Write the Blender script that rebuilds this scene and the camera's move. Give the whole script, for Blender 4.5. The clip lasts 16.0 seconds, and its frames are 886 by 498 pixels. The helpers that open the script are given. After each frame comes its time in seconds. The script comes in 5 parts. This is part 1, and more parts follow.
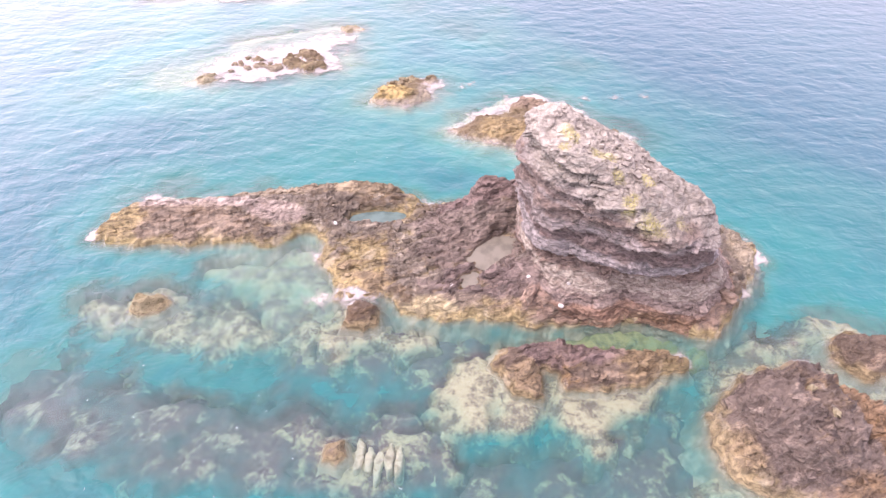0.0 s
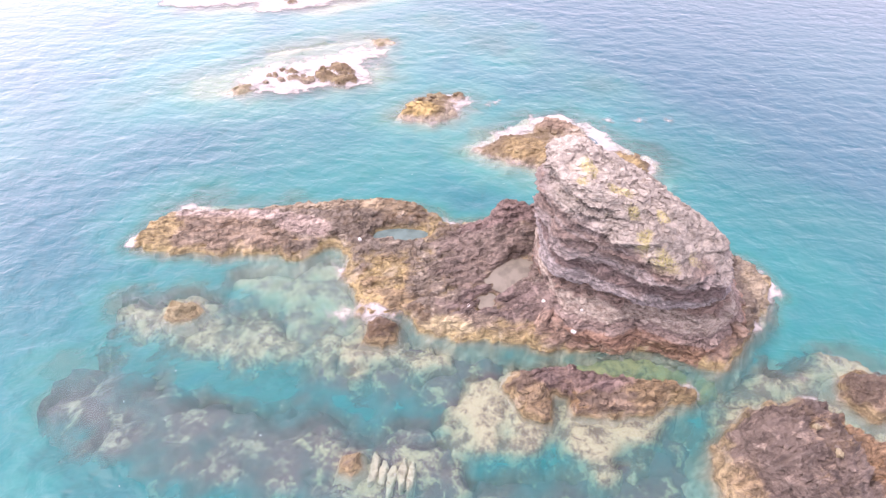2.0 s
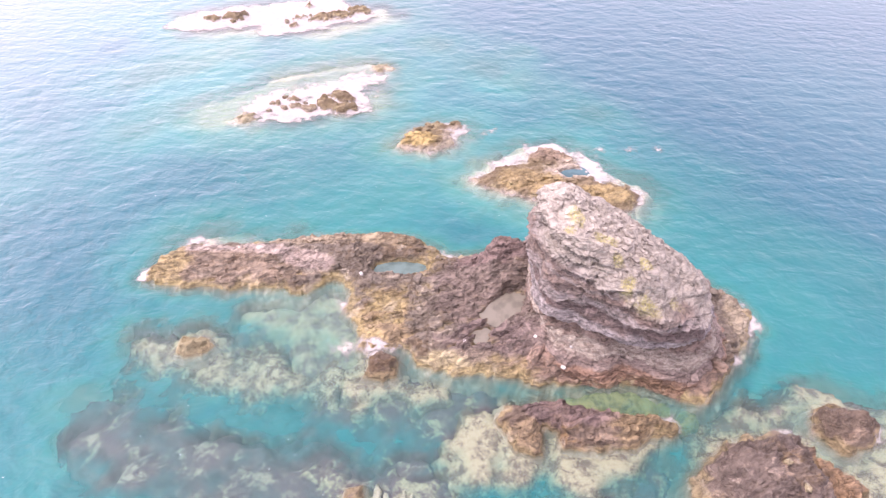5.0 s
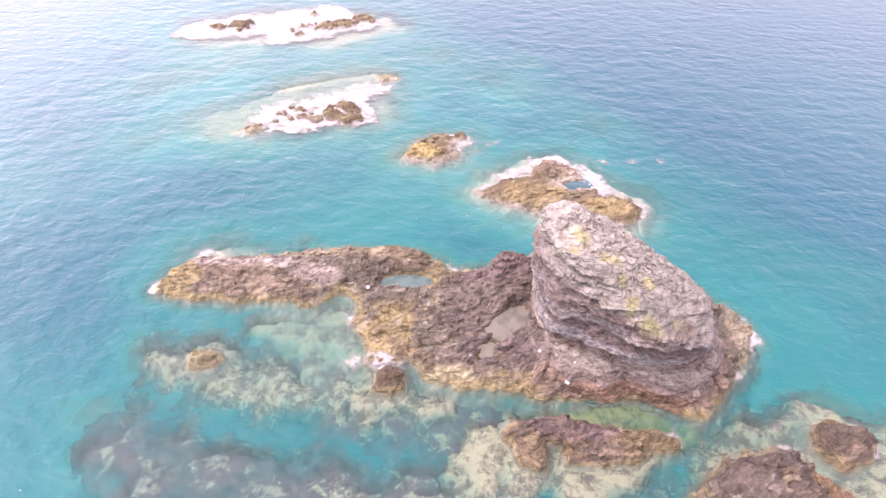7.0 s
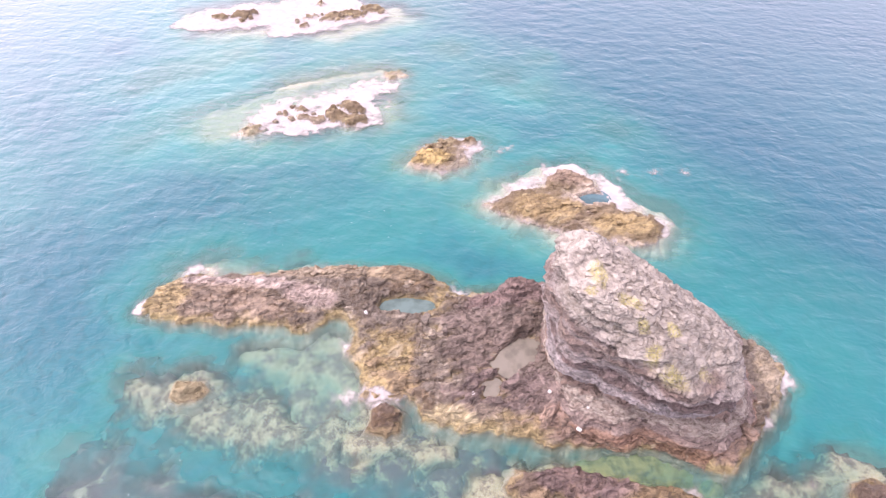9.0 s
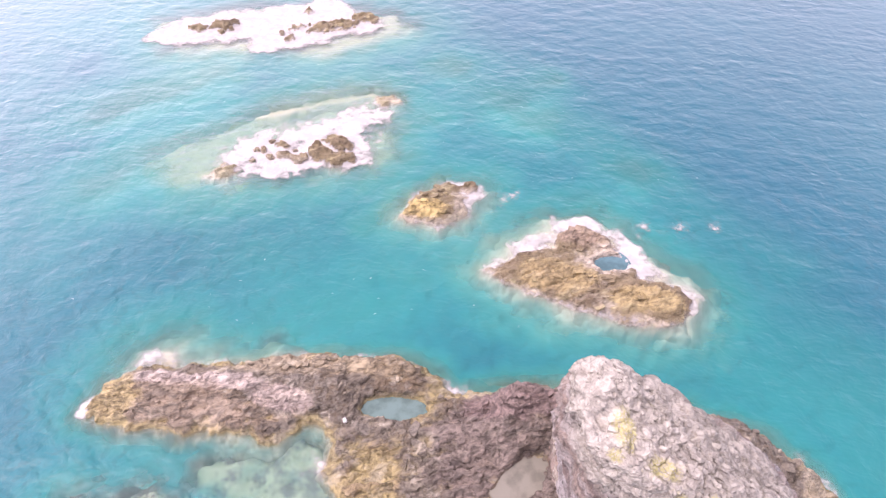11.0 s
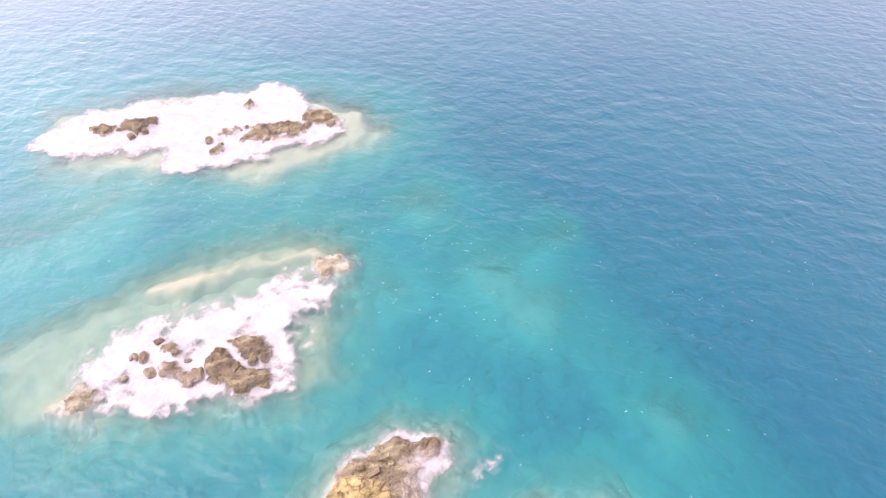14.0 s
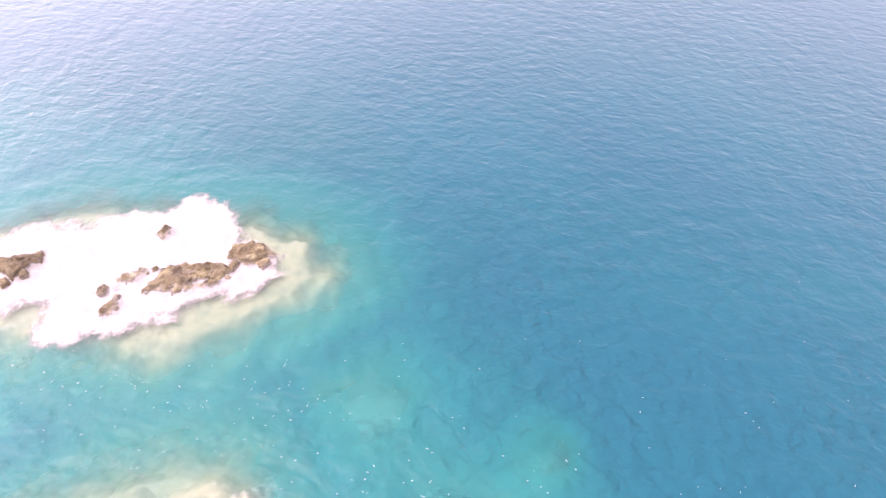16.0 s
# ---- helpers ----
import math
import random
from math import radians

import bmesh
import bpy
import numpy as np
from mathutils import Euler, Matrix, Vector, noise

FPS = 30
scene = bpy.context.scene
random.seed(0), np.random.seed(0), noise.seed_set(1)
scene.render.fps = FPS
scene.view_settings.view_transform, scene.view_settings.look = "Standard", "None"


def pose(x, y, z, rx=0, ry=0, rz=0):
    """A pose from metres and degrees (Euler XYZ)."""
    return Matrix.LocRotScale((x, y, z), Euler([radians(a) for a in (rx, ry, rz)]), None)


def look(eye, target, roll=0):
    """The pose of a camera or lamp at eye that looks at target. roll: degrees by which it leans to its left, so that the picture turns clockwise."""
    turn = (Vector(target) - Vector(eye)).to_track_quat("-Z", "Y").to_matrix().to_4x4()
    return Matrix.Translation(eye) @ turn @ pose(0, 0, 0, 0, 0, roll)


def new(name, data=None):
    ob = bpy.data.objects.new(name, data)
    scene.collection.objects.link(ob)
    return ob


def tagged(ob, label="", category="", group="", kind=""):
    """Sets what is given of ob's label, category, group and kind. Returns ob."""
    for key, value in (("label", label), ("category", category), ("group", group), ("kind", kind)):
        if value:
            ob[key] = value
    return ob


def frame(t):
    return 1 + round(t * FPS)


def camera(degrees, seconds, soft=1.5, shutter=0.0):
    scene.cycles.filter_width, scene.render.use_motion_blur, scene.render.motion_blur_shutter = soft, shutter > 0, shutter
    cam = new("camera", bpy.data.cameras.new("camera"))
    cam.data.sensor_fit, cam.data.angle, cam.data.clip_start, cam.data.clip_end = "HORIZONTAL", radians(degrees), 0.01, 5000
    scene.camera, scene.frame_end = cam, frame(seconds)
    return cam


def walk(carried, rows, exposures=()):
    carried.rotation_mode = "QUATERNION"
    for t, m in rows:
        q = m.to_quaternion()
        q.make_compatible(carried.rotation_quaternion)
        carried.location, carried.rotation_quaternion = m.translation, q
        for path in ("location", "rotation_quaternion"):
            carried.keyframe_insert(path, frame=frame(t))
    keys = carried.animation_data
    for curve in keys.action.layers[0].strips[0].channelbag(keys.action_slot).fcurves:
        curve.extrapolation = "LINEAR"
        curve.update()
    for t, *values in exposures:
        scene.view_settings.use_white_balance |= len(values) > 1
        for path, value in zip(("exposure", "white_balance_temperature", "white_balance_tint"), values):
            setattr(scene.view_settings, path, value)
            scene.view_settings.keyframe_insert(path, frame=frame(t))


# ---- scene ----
cam = camera(77.8, 16.0, 1.38)
PATH = [
    (0, (0.547, -0.845, 28.405), (0.538, 0.62, 27.044), 0.3),
    (0.5, (0.505, -0.911, 28.959), (0.447, 0.556, 27.6), 0.5),
    (1, (0.584, -0.954, 29.513), (0.598, 0.513, 28.153), 0.5),
    (1.5, (0.749, -0.909, 30.061), (0.675, 0.552, 28.697), 0.5),
    (2, (0.689, -0.849, 30.573), (0.601, 0.611, 29.21), 0.5),
    (2.5, (0.691, -0.77, 31.27), (0.604, 0.69, 29.906), 0.5),
    (3, (0.849, -0.68, 31.87), (0.757, 0.779, 30.505), 0.4),
    (3.5, (0.928, -0.643, 32.385), (0.835, 0.815, 31.02), 0.4),
    (4, (0.936, -0.571, 32.944), (0.848, 0.888, 31.58), 0.5),
    (6.5, (0.398, -0.25, 35.643), (0.314, 1.203, 34.271), 0.5),
    (7, (0.34, -0.127, 35.696), (0.252, 1.329, 34.327), 0.6),
    (7.5, (0.442, 0.33, 35.596), (0.339, 1.78, 34.224), 0.5),
    (8, (0.553, 1.216, 35.403), (0.438, 2.664, 34.029), 0.5),
    (8.5, (0.59, 2.736, 35.383), (0.47, 4.17, 33.994), 0.5),
    (8.7, (0.678, 3.529, 35.412), (0.551, 4.953, 34.014), 0.3),
    (10.8, (0.431, 14.108, 36.477), (0.293, 15.462, 35.012), 0.1),
    (11, (0.444, 15.473, 36.441), (0.303, 16.824, 34.973), -0.0),
    (11.5, (0.718, 19.406, 36.476), (0.557, 20.745, 34.999), -0.4),
    (12, (1.004, 23.519, 36.414), (0.831, 24.853, 34.935), -0.5),
    (12.5, (1.073, 28.012, 36.324), (0.905, 29.353, 34.849), -0.1),
    (13, (1.211, 32.615, 36.39), (1.036, 33.945, 34.906), -0.1),
    (13.5, (1.352, 37.605, 36.748), (1.181, 38.929, 35.259), 0.2),
    (14, (1.332, 42.63, 37.042), (1.172, 43.958, 35.554), 0.7),
    (14.5, (1.328, 48.105, 37.299), (1.17, 49.425, 35.805), 0.9),
    (15, (1.492, 53.538, 37.415), (1.329, 54.85, 35.915), 0.8),
    (15.5, (2.148, 59.815, 37.739), (1.963, 61.105, 36.222), 0.2),
    (16, (2.377, 64.352, 37.1), (2.183, 65.668, 35.606), 0.3),
]
walk(cam, [(t, look(eye, target, roll)) for t, eye, target, roll in PATH],
     [(0.0, 0.43, 6580, 30), (8.0, 0.35, 6560, 30), (12.0, 0.31, 6380, 27), (14.5, 0.33, 6450, 29), (16.0, 0.43, 6700, 33)])

# ---- light ----
SUN_ELEV, SUN_AZ = 63.0, -98.0          # azimuth from +y, clockwise seen from above
sky_world = bpy.data.worlds.new("sky")
scene.world = sky_world
sky_world.use_nodes = True
wn = sky_world.node_tree
wn.nodes.clear()
sky = wn.nodes.new("ShaderNodeTexSky")
sky.sky_type, sky.sun_disc = "NISHITA", False
sky.sun_elevation, sky.sun_rotation = radians(SUN_ELEV), radians(SUN_AZ)
sky.air_density, sky.dust_density, sky.ozone_density = 1.0, 3.0, 1.0
bg = wn.nodes.new("ShaderNodeBackground")
bg.inputs["Strength"].default_value = 0.09
cloud = wn.nodes.new("ShaderNodeBackground")            # thin bright cloud over the whole sky
cloud.inputs["Color"].default_value = (1.05, 0.935, 0.99, 1)
side = wn.nodes.new("ShaderNodeMapping")                # the cloud grows brighter, evenly, towards the sun's side
side.vector_type = "NORMAL"
side.inputs["Rotation"].default_value = (0, 0, radians(-155))
toward = wn.nodes.new("ShaderNodeTexGradient")
toward.gradient_type = "QUADRATIC"
glow = wn.nodes.new("ShaderNodeMath")
glow.operation = "MULTIPLY_ADD"
glow.inputs[1].default_value, glow.inputs[2].default_value = 0.92, 0.69
where = wn.nodes.new("ShaderNodeTexCoord")
wn.links.new(where.outputs["Generated"], side.inputs["Vector"])
wn.links.new(side.outputs[0], toward.inputs["Vector"])
wn.links.new(toward.outputs["Fac"], glow.inputs[0])
wn.links.new(glow.outputs[0], cloud.inputs["Strength"])
both = wn.nodes.new("ShaderNodeAddShader")
wout = wn.nodes.new("ShaderNodeOutputWorld")
wn.links.new(sky.outputs["Color"], bg.inputs["Color"])
wn.links.new(bg.outputs["Background"], both.inputs[0])
wn.links.new(cloud.outputs["Background"], both.inputs[1])
wn.links.new(both.outputs[0], wout.inputs["Surface"])
sun = new("sun", bpy.data.lights.new("sun", "SUN"))
sun.data.energy, sun.data.angle, sun.data.color = 1.5, radians(12.0), (1.0, 0.96, 0.92)
e, a = radians(SUN_ELEV), radians(SUN_AZ)
to_sun = Vector((math.sin(a) * math.cos(e), math.cos(a) * math.cos(e), math.sin(e)))
sun.matrix_world = look(to_sun * 400, (0, 0, 0))


# ---- noise and plan arithmetic ----
def hashed(ix, iy, iz, seed):
    h = (ix.astype(np.int64) * 73856093) ^ (iy.astype(np.int64) * 19349663) ^ (iz.astype(np.int64) * 83492791) ^ (seed * 2654435761)
    h = (h ^ (h >> 13)) * 1274126177 & 0x7FFFFFFF
    h = (h ^ (h >> 15)) * 668265263 & 0x7FFFFFFF
    return ((h ^ (h >> 11)) & 0xFFFFF) / 1048575.0


SLOPES = np.array([(a, b, 0) for a in (1, -1) for b in (1, -1)] + [(a, 0, b) for a in (1, -1) for b in (1, -1)] + [(0, a, b) for a in (1, -1) for b in (1, -1)], float)


def vnoise(x, y, z, seed=0):
    """Smooth gradient noise between about -1 and 1, one cell a unit."""
    x, y, z = 0.8 * x + 0.6 * y + 0.13, 0.8 * y - 0.6 * x + 0.37, z + 0.29
    ix, iy, iz = np.floor(x), np.floor(y), np.floor(z)
    fx, fy, fz = x - ix, y - iy, z - iz
    sx, sy, sz = [f * f * f * (f * (f * 6 - 15) + 10) for f in (fx, fy, fz)]
    out = 0
    for dx in (0, 1):
        for dy in (0, 1):
            for dz in (0, 1):
                w = (sx if dx else 1 - sx) * (sy if dy else 1 - sy) * (sz if dz else 1 - sz)
                g = SLOPES[np.minimum(11, (hashed(ix + dx, iy + dy, iz + dz, seed) * 12).astype(int))]
                out = out + w * (g[..., 0] * (fx - dx) + g[..., 1] * (fy - dy) + g[..., 2] * (fz - dz))
    return out * 1.35


def fbm(x, y, z, octaves=4, seed=0, gain=0.5):
    total, amp, f = 0, 1.0, 1.0
    for k in range(octaves):
        total = total + amp * vnoise(x * f + 17.3 * k, y * f - 9.1 * k, z * f + 5.7 * k, seed + k)
        amp, f = amp * gain, f * 2.03
    return total


def ridged(x, y, z, octaves=4, seed=0):
    total, amp, f = 0, 1.0, 1.0
    for k in range(octaves):
        n = 1 - np.abs(vnoise(x * f + 3.3 * k, y * f, z * f - 7.7 * k, seed + k)) * 1.6
        total, amp, f = total + amp * n, amp * 0.5, f * 2.07
    return total - 0.6


def cells(x, y, z, seed=0):
    """Distances to the nearest and second nearest cell point, and the nearest cell's own value."""
    ix, iy, iz = np.floor(x), np.floor(y), np.floor(z)
    f1, f2, own = np.full(x.shape, 9.0), np.full(x.shape, 9.0), np.zeros(x.shape)
    for dx in (-1, 0, 1):
        for dy in (-1, 0, 1):
            for dz in (-1, 0, 1):
                cx, cy, cz = ix + dx, iy + dy, iz + dz
                d = np.sqrt((cx + hashed(cx, cy, cz, seed) - x) ** 2 + (cy + hashed(cx, cy, cz, seed + 1) - y) ** 2
                            + (cz + hashed(cx, cy, cz, seed + 2) - z) ** 2)
                near = d < f1
                f2 = np.where(near, f1, np.minimum(f2, d))
                own = np.where(near, hashed(cx, cy, cz, seed + 3), own)
                f1 = np.where(near, d, f1)
    return f1, f2, own


def smooth(lo, hi, v):
    t = np.clip((v - lo) / (hi - lo), 0, 1)
    return t * t * (3 - 2 * t)


def inside(x, y, poly):
    """Distance to a plan outline, positive within it."""
    best, odd = np.full(x.shape, 1e9), np.zeros(x.shape, bool)
    n = len(poly)
    for i in range(n):
        ax, ay = poly[i]
        bx, by = poly[(i + 1) % n]
        ex, ey = bx - ax, by - ay
        t = np.clip(((x - ax) * ex + (y - ay) * ey) / (ex * ex + ey * ey), 0, 1)
        best = np.minimum(best, (x - ax - t * ex) ** 2 + (y - ay - t * ey) ** 2)
        cross = (ay > y) != (by > y)
        odd ^= cross & (x < ex * (y - ay) / (ey if ey else 1e-9) + ax)
    return np.where(odd, 1, -1) * np.sqrt(best)


def along(x, y, ax, ay, bx, by):
    """Distance to a straight stretch of the plan."""
    ex, ey = bx - ax, by - ay
    t = np.clip(((x - ax) * ex + (y - ay) * ey) / (ex * ex + ey * ey + 1e-9), 0, 1)
    return np.sqrt((x - ax - t * ex) ** 2 + (y - ay - t * ey) ** 2)


def lump(x, y, cx, cy, r, power=2.0):
    return np.exp(-(((x - cx) ** 2 + (y - cy) ** 2) / (r * r)) ** (power / 2))


# ---- materials ----
class Nodes:
    def __init__(self, name):
        self.mat = bpy.data.materials.new(name)
        self.mat.use_nodes = True
        self.t = self.mat.node_tree
        self.t.nodes.clear()

    def put(self, kind, **inputs):
        node = self.t.nodes.new("ShaderNode" + kind)
        for key, value in inputs.items():
            self.feed(node, key.replace("_", " "), value)
        return node

    def feed(self, node, key, value):
        socket = node.inputs[int(key[1:])] if key[0] == "i" and key[1:].isdigit() else node.inputs[key]
        if isinstance(value, bpy.types.NodeSocket):
            self.t.links.new(value, socket)
        elif isinstance(value, tuple) and len(value) == 3 and socket.type == "RGBA":
            socket.default_value = (*value, 1)
        else:
            socket.default_value = value

    def math(self, op, a, b=0.0, c=0.0):
        node = self.t.nodes.new("ShaderNodeMath")
        node.operation = op
        for i, v in enumerate((a, b, c)):
            self.feed(node, "i%d" % i, v)
        return node.outputs[0]

    def span(self, v, lo, hi):
        """v from lo to hi as 0 to 1, smooth and held."""
        node = self.t.nodes.new("ShaderNodeMapRange")
        node.interpolation_type = "SMOOTHSTEP"
        for key, value in (("Value", v), ("From Min", lo), ("From Max", hi)):
            self.feed(node, key, value)
        return node.outputs[0]

    def mix(self, fac, a, b, how="MIX"):
        node = self.t.nodes.new("ShaderNodeMixRGB")
        node.blend_type = how
        for key, value in (("Fac", fac), ("Color1", a), ("Color2", b)):
            self.feed(node, key, value)
        return node.outputs[0]

    def noise(self, place, scale, detail=5.0, rough=0.55, twist=0.0):
        return self.put("TexNoise", Vector=place, Scale=scale, Detail=detail, Roughness=rough, Distortion=twist).outputs["Fac"]

    def place(self, sx=1.0, sy=1.0, sz=1.0, turn=0.0):
        pos = self.put("NewGeometry").outputs["Position"]
        if (sx, sy, sz, turn) == (1, 1, 1, 0):
            return pos
        node = self.put("Mapping", Vector=pos)
        node.inputs["Scale"].default_value, node.inputs["Rotation"].default_value = (sx, sy, sz), (0, 0, radians(turn))
        return node.outputs[0]

    def grain(self, along_it, across, up, turn):
        """Places drawn out along a direction of the plan."""
        node = self.put("Mapping", Vector=self.put("NewGeometry").outputs["Position"])
        node.inputs["Rotation"].default_value = (0, 0, radians(-turn))
        last = self.put("Mapping", Vector=node.outputs[0])
        last.inputs["Scale"].default_value = (along_it, across, up)
        return last.outputs[0]

    def height(self):
        return self.put("SeparateXYZ", Vector=self.put("NewGeometry").outputs["Position"]).outputs["Z"]

    def bump(self, height, strength, distance, normal=None):
        node = self.put("Bump", Height=height, Strength=strength, Distance=distance)
        if normal is not None:
            self.feed(node, "Normal", normal)
        return node.outputs[0]

    def end(self, shader):
        out = self.t.nodes.new("ShaderNodeOutputMaterial")
        self.t.links.new(shader, out.inputs["Surface"])
        return self.mat


def rock_material(name, dark, mid, light, rust, pale, tide, tide_top=0.7, lichen=0.0, pale_share=0.58, rust_share=0.56, lay=1.0, beds=(), bands=(), strata=(), spots_at=(), sunk=((0.33, 0.29, 0.205), (0.55, 0.49, 0.36))):
    """Weathered volcanic rock: grain, rusty and pale patches, a weed band at the tide line, pale growth under water."""
    dark, mid, light, rust, pale = [(c[0] * 0.93, c[1] * 0.98, c[2] * 0.89) for c in (dark, mid, light, rust, pale)]
    m = Nodes(name)
    p = m.place()
    flat = m.grain(0.65, 1.35, 1.0 + 1.8 * lay, 25)
    big = m.noise(p, 0.28, 3.0)
    mid_n = m.noise(flat, 1.5, 8.0, 0.62, 0.6)
    fine = m.noise(flat, 7.0, 6.0, 0.65)
    ramp = m.put("ValToRGB", Fac=m.math("ADD", m.math("MULTIPLY", mid_n, 0.62), m.math("MULTIPLY", fine, 0.38)))
    r = ramp.color_ramp
    r.elements[0].position, r.elements[0].color = 0.37, (*dark, 1)
    r.elements[1].position, r.elements[1].color = 0.62, (*light, 1)
    r.elements.new(0.5).color = (*mid, 1)
    col = ramp.outputs[0]
    rusty = m.span(m.math("ADD", big, m.math("MULTIPLY", m.math("SUBTRACT", mid_n, 0.5), 0.7)), rust_share - 0.06, rust_share + 0.12)
    col = m.mix(m.math("MULTIPLY", rusty, 0.75), col, rust)
    spots = m.noise(m.place(1, 1, 1.4, 40), 0.85, 7.0, 0.68, 1.2)
    col = m.mix(m.math("MULTIPLY", m.span(spots, pale_share, pale_share + 0.12), 0.8), col, pale)
    slab = m.span(m.noise(m.place(0.8, 1.3, 1.5, 25), 0.5, 4.0, 0.55, 0.5), 0.5, 0.6)
    worn = tuple(0.55 * a + 0.45 * b for a, b in zip(mid, light))
    col = m.mix(m.math("MULTIPLY", slab, 0.6), col, m.mix(fine, tuple(c * 0.8 for c in worn), tuple(c * 1.12 for c in worn)))
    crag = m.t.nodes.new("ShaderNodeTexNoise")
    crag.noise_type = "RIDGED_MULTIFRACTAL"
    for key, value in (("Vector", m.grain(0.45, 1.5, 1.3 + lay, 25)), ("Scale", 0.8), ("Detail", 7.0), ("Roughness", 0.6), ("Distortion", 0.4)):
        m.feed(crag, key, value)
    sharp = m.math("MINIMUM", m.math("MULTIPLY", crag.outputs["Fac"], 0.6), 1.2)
    facet = m.put("TexVoronoi", Vector=m.mix(0.3, m.place(1, 1, 1 + lay), m.put("TexNoise", Vector=p, Scale=1.1).outputs["Color"], "ADD"), Scale=1.3, Detail=3.0, Roughness=0.6)
    facet.distance = "MANHATTAN"
    block = facet.outputs["Distance"]
    # crevice shade put into the colour where the ridged bump runs low
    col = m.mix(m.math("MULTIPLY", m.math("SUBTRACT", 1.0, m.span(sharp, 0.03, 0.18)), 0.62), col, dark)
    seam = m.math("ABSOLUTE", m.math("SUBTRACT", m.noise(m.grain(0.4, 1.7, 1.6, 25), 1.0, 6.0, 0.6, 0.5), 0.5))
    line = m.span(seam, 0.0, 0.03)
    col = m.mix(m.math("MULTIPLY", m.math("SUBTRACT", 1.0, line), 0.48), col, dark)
    for cx, cy, rx, ry, tint, share in beds:
        node = m.put("Mapping", Vector=m.put("NewGeometry").outputs["Position"])
        node.inputs["Location"].default_value, node.inputs["Scale"].default_value = (-cx / rx, -cy / ry, 0), (1 / rx, 1 / ry, 0)
        far = m.put("VectorMath", i0=node.outputs[0])
        far.operation = "LENGTH"
        edge = m.math("ADD", far.outputs["Value"], m.math("MULTIPLY", m.math("SUBTRACT", m.noise(p, 0.45, 6.0, 0.65), 0.5), 1.6))
        bed = m.mix(m.span(mid_n, 0.36, 0.62), tuple(c * 0.5 for c in tint), tuple(c * 1.35 for c in tint))
        col = m.mix(m.math("MULTIPLY", m.math("SUBTRACT", 1.0, m.span(edge, 0.75, 1.1)), share), col, bed)
    if strata:
        at = m.put("SeparateXYZ", Vector=m.put("NewGeometry").outputs["Position"])
        bed_z = m.math("ADD", at.outputs["Z"], m.math("MULTIPLY", m.math("SUBTRACT", at.outputs["X"], 11.0), 0.06))
        bed_z = m.math("ADD", bed_z, m.math("MULTIPLY", m.math("SUBTRACT", m.noise(p, 0.35, 5.0, 0.6), 0.5), 1.6))
        course = m.noise(m.put("CombineXYZ", Z=bed_z).outputs[0], 1.5, 2.0, 0.6)
        tone = m.mix(m.span(course, 0.40, 0.58), strata[0], strata[1])
        tone = m.mix(m.span(mid_n, 0.34, 0.66), m.mix(1.0, tone, (0.66, 0.64, 0.64), "MULTIPLY"), m.mix(1.0, tone, (1.3, 1.3, 1.3), "MULTIPLY"))
        col = m.mix(strata[2], col, tone)
        col = m.mix(m.math("MULTIPLY", m.math("SUBTRACT", 1.0, m.span(seam, 0.0, 0.02)), 0.4), col, dark)
    for lo, hi, tint, share in bands:
        level = m.math("ADD", m.height(), m.math("MULTIPLY", m.math("SUBTRACT", m.noise(p, 0.4, 6.0, 0.6), 0.5), 1.5))
        within = m.math("MULTIPLY", m.span(level, lo - 0.15, lo + 0.15), m.math("SUBTRACT", 1.0, m.span(level, hi - 0.15, hi + 0.15)))
        col = m.mix(m.math("MULTIPLY", within, share), col, m.mix(m.span(mid_n, 0.36, 0.64), tuple(c * 0.62 for c in tint), tuple(min(0.7, c * 1.3) for c in tint)))
    if lichen:
        up = m.put("SeparateXYZ", Vector=m.put("NewGeometry").outputs["Normal"]).outputs["Z"]
        patch = 0.0
        for cx, cy, rx, ry in spots_at:
            node = m.put("Mapping", Vector=p)
            node.inputs["Location"].default_value, node.inputs["Scale"].default_value = (-cx / rx, -cy / ry, 0), (1 / rx, 1 / ry, 0)
            far = m.put("VectorMath", i0=node.outputs[0])
            far.operation = "LENGTH"
            patch = m.math("MAXIMUM", patch, m.math("SUBTRACT", 1.0, m.math("MINIMUM", far.outputs["Value"], 1.0)))
        spot = m.span(m.math("ADD", m.math("MULTIPLY", patch, 0.55), m.noise(p, 0.9, 6.0, 0.7, 0.6)), lichen - 0.05, lichen + 0.2)
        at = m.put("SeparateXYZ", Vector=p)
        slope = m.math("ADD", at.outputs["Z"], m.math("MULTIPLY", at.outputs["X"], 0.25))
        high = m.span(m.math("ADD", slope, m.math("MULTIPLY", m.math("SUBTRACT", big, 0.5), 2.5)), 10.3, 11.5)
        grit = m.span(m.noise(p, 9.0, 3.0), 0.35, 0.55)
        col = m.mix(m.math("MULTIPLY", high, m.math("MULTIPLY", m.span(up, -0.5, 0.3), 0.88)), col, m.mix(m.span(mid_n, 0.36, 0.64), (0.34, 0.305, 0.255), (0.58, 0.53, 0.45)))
        crown = m.math("MULTIPLY", m.span(at.outputs["Z"], 10.0, 11.3), m.span(up, 0.3, 0.8))      # paler summit, on upward faces only
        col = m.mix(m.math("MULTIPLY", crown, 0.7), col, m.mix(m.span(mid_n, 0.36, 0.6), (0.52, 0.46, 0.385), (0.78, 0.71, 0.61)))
        col = m.mix(m.math("MULTIPLY", m.math("MULTIPLY", spot, high), m.math("MULTIPLY", grit, 0.75)), col, (0.55, 0.50, 0.18))
    z = m.math("ADD", m.height(), m.math("MULTIPLY", m.math("SUBTRACT", m.noise(p, 0.9, 6.0, 0.65), 0.5), 1.2))
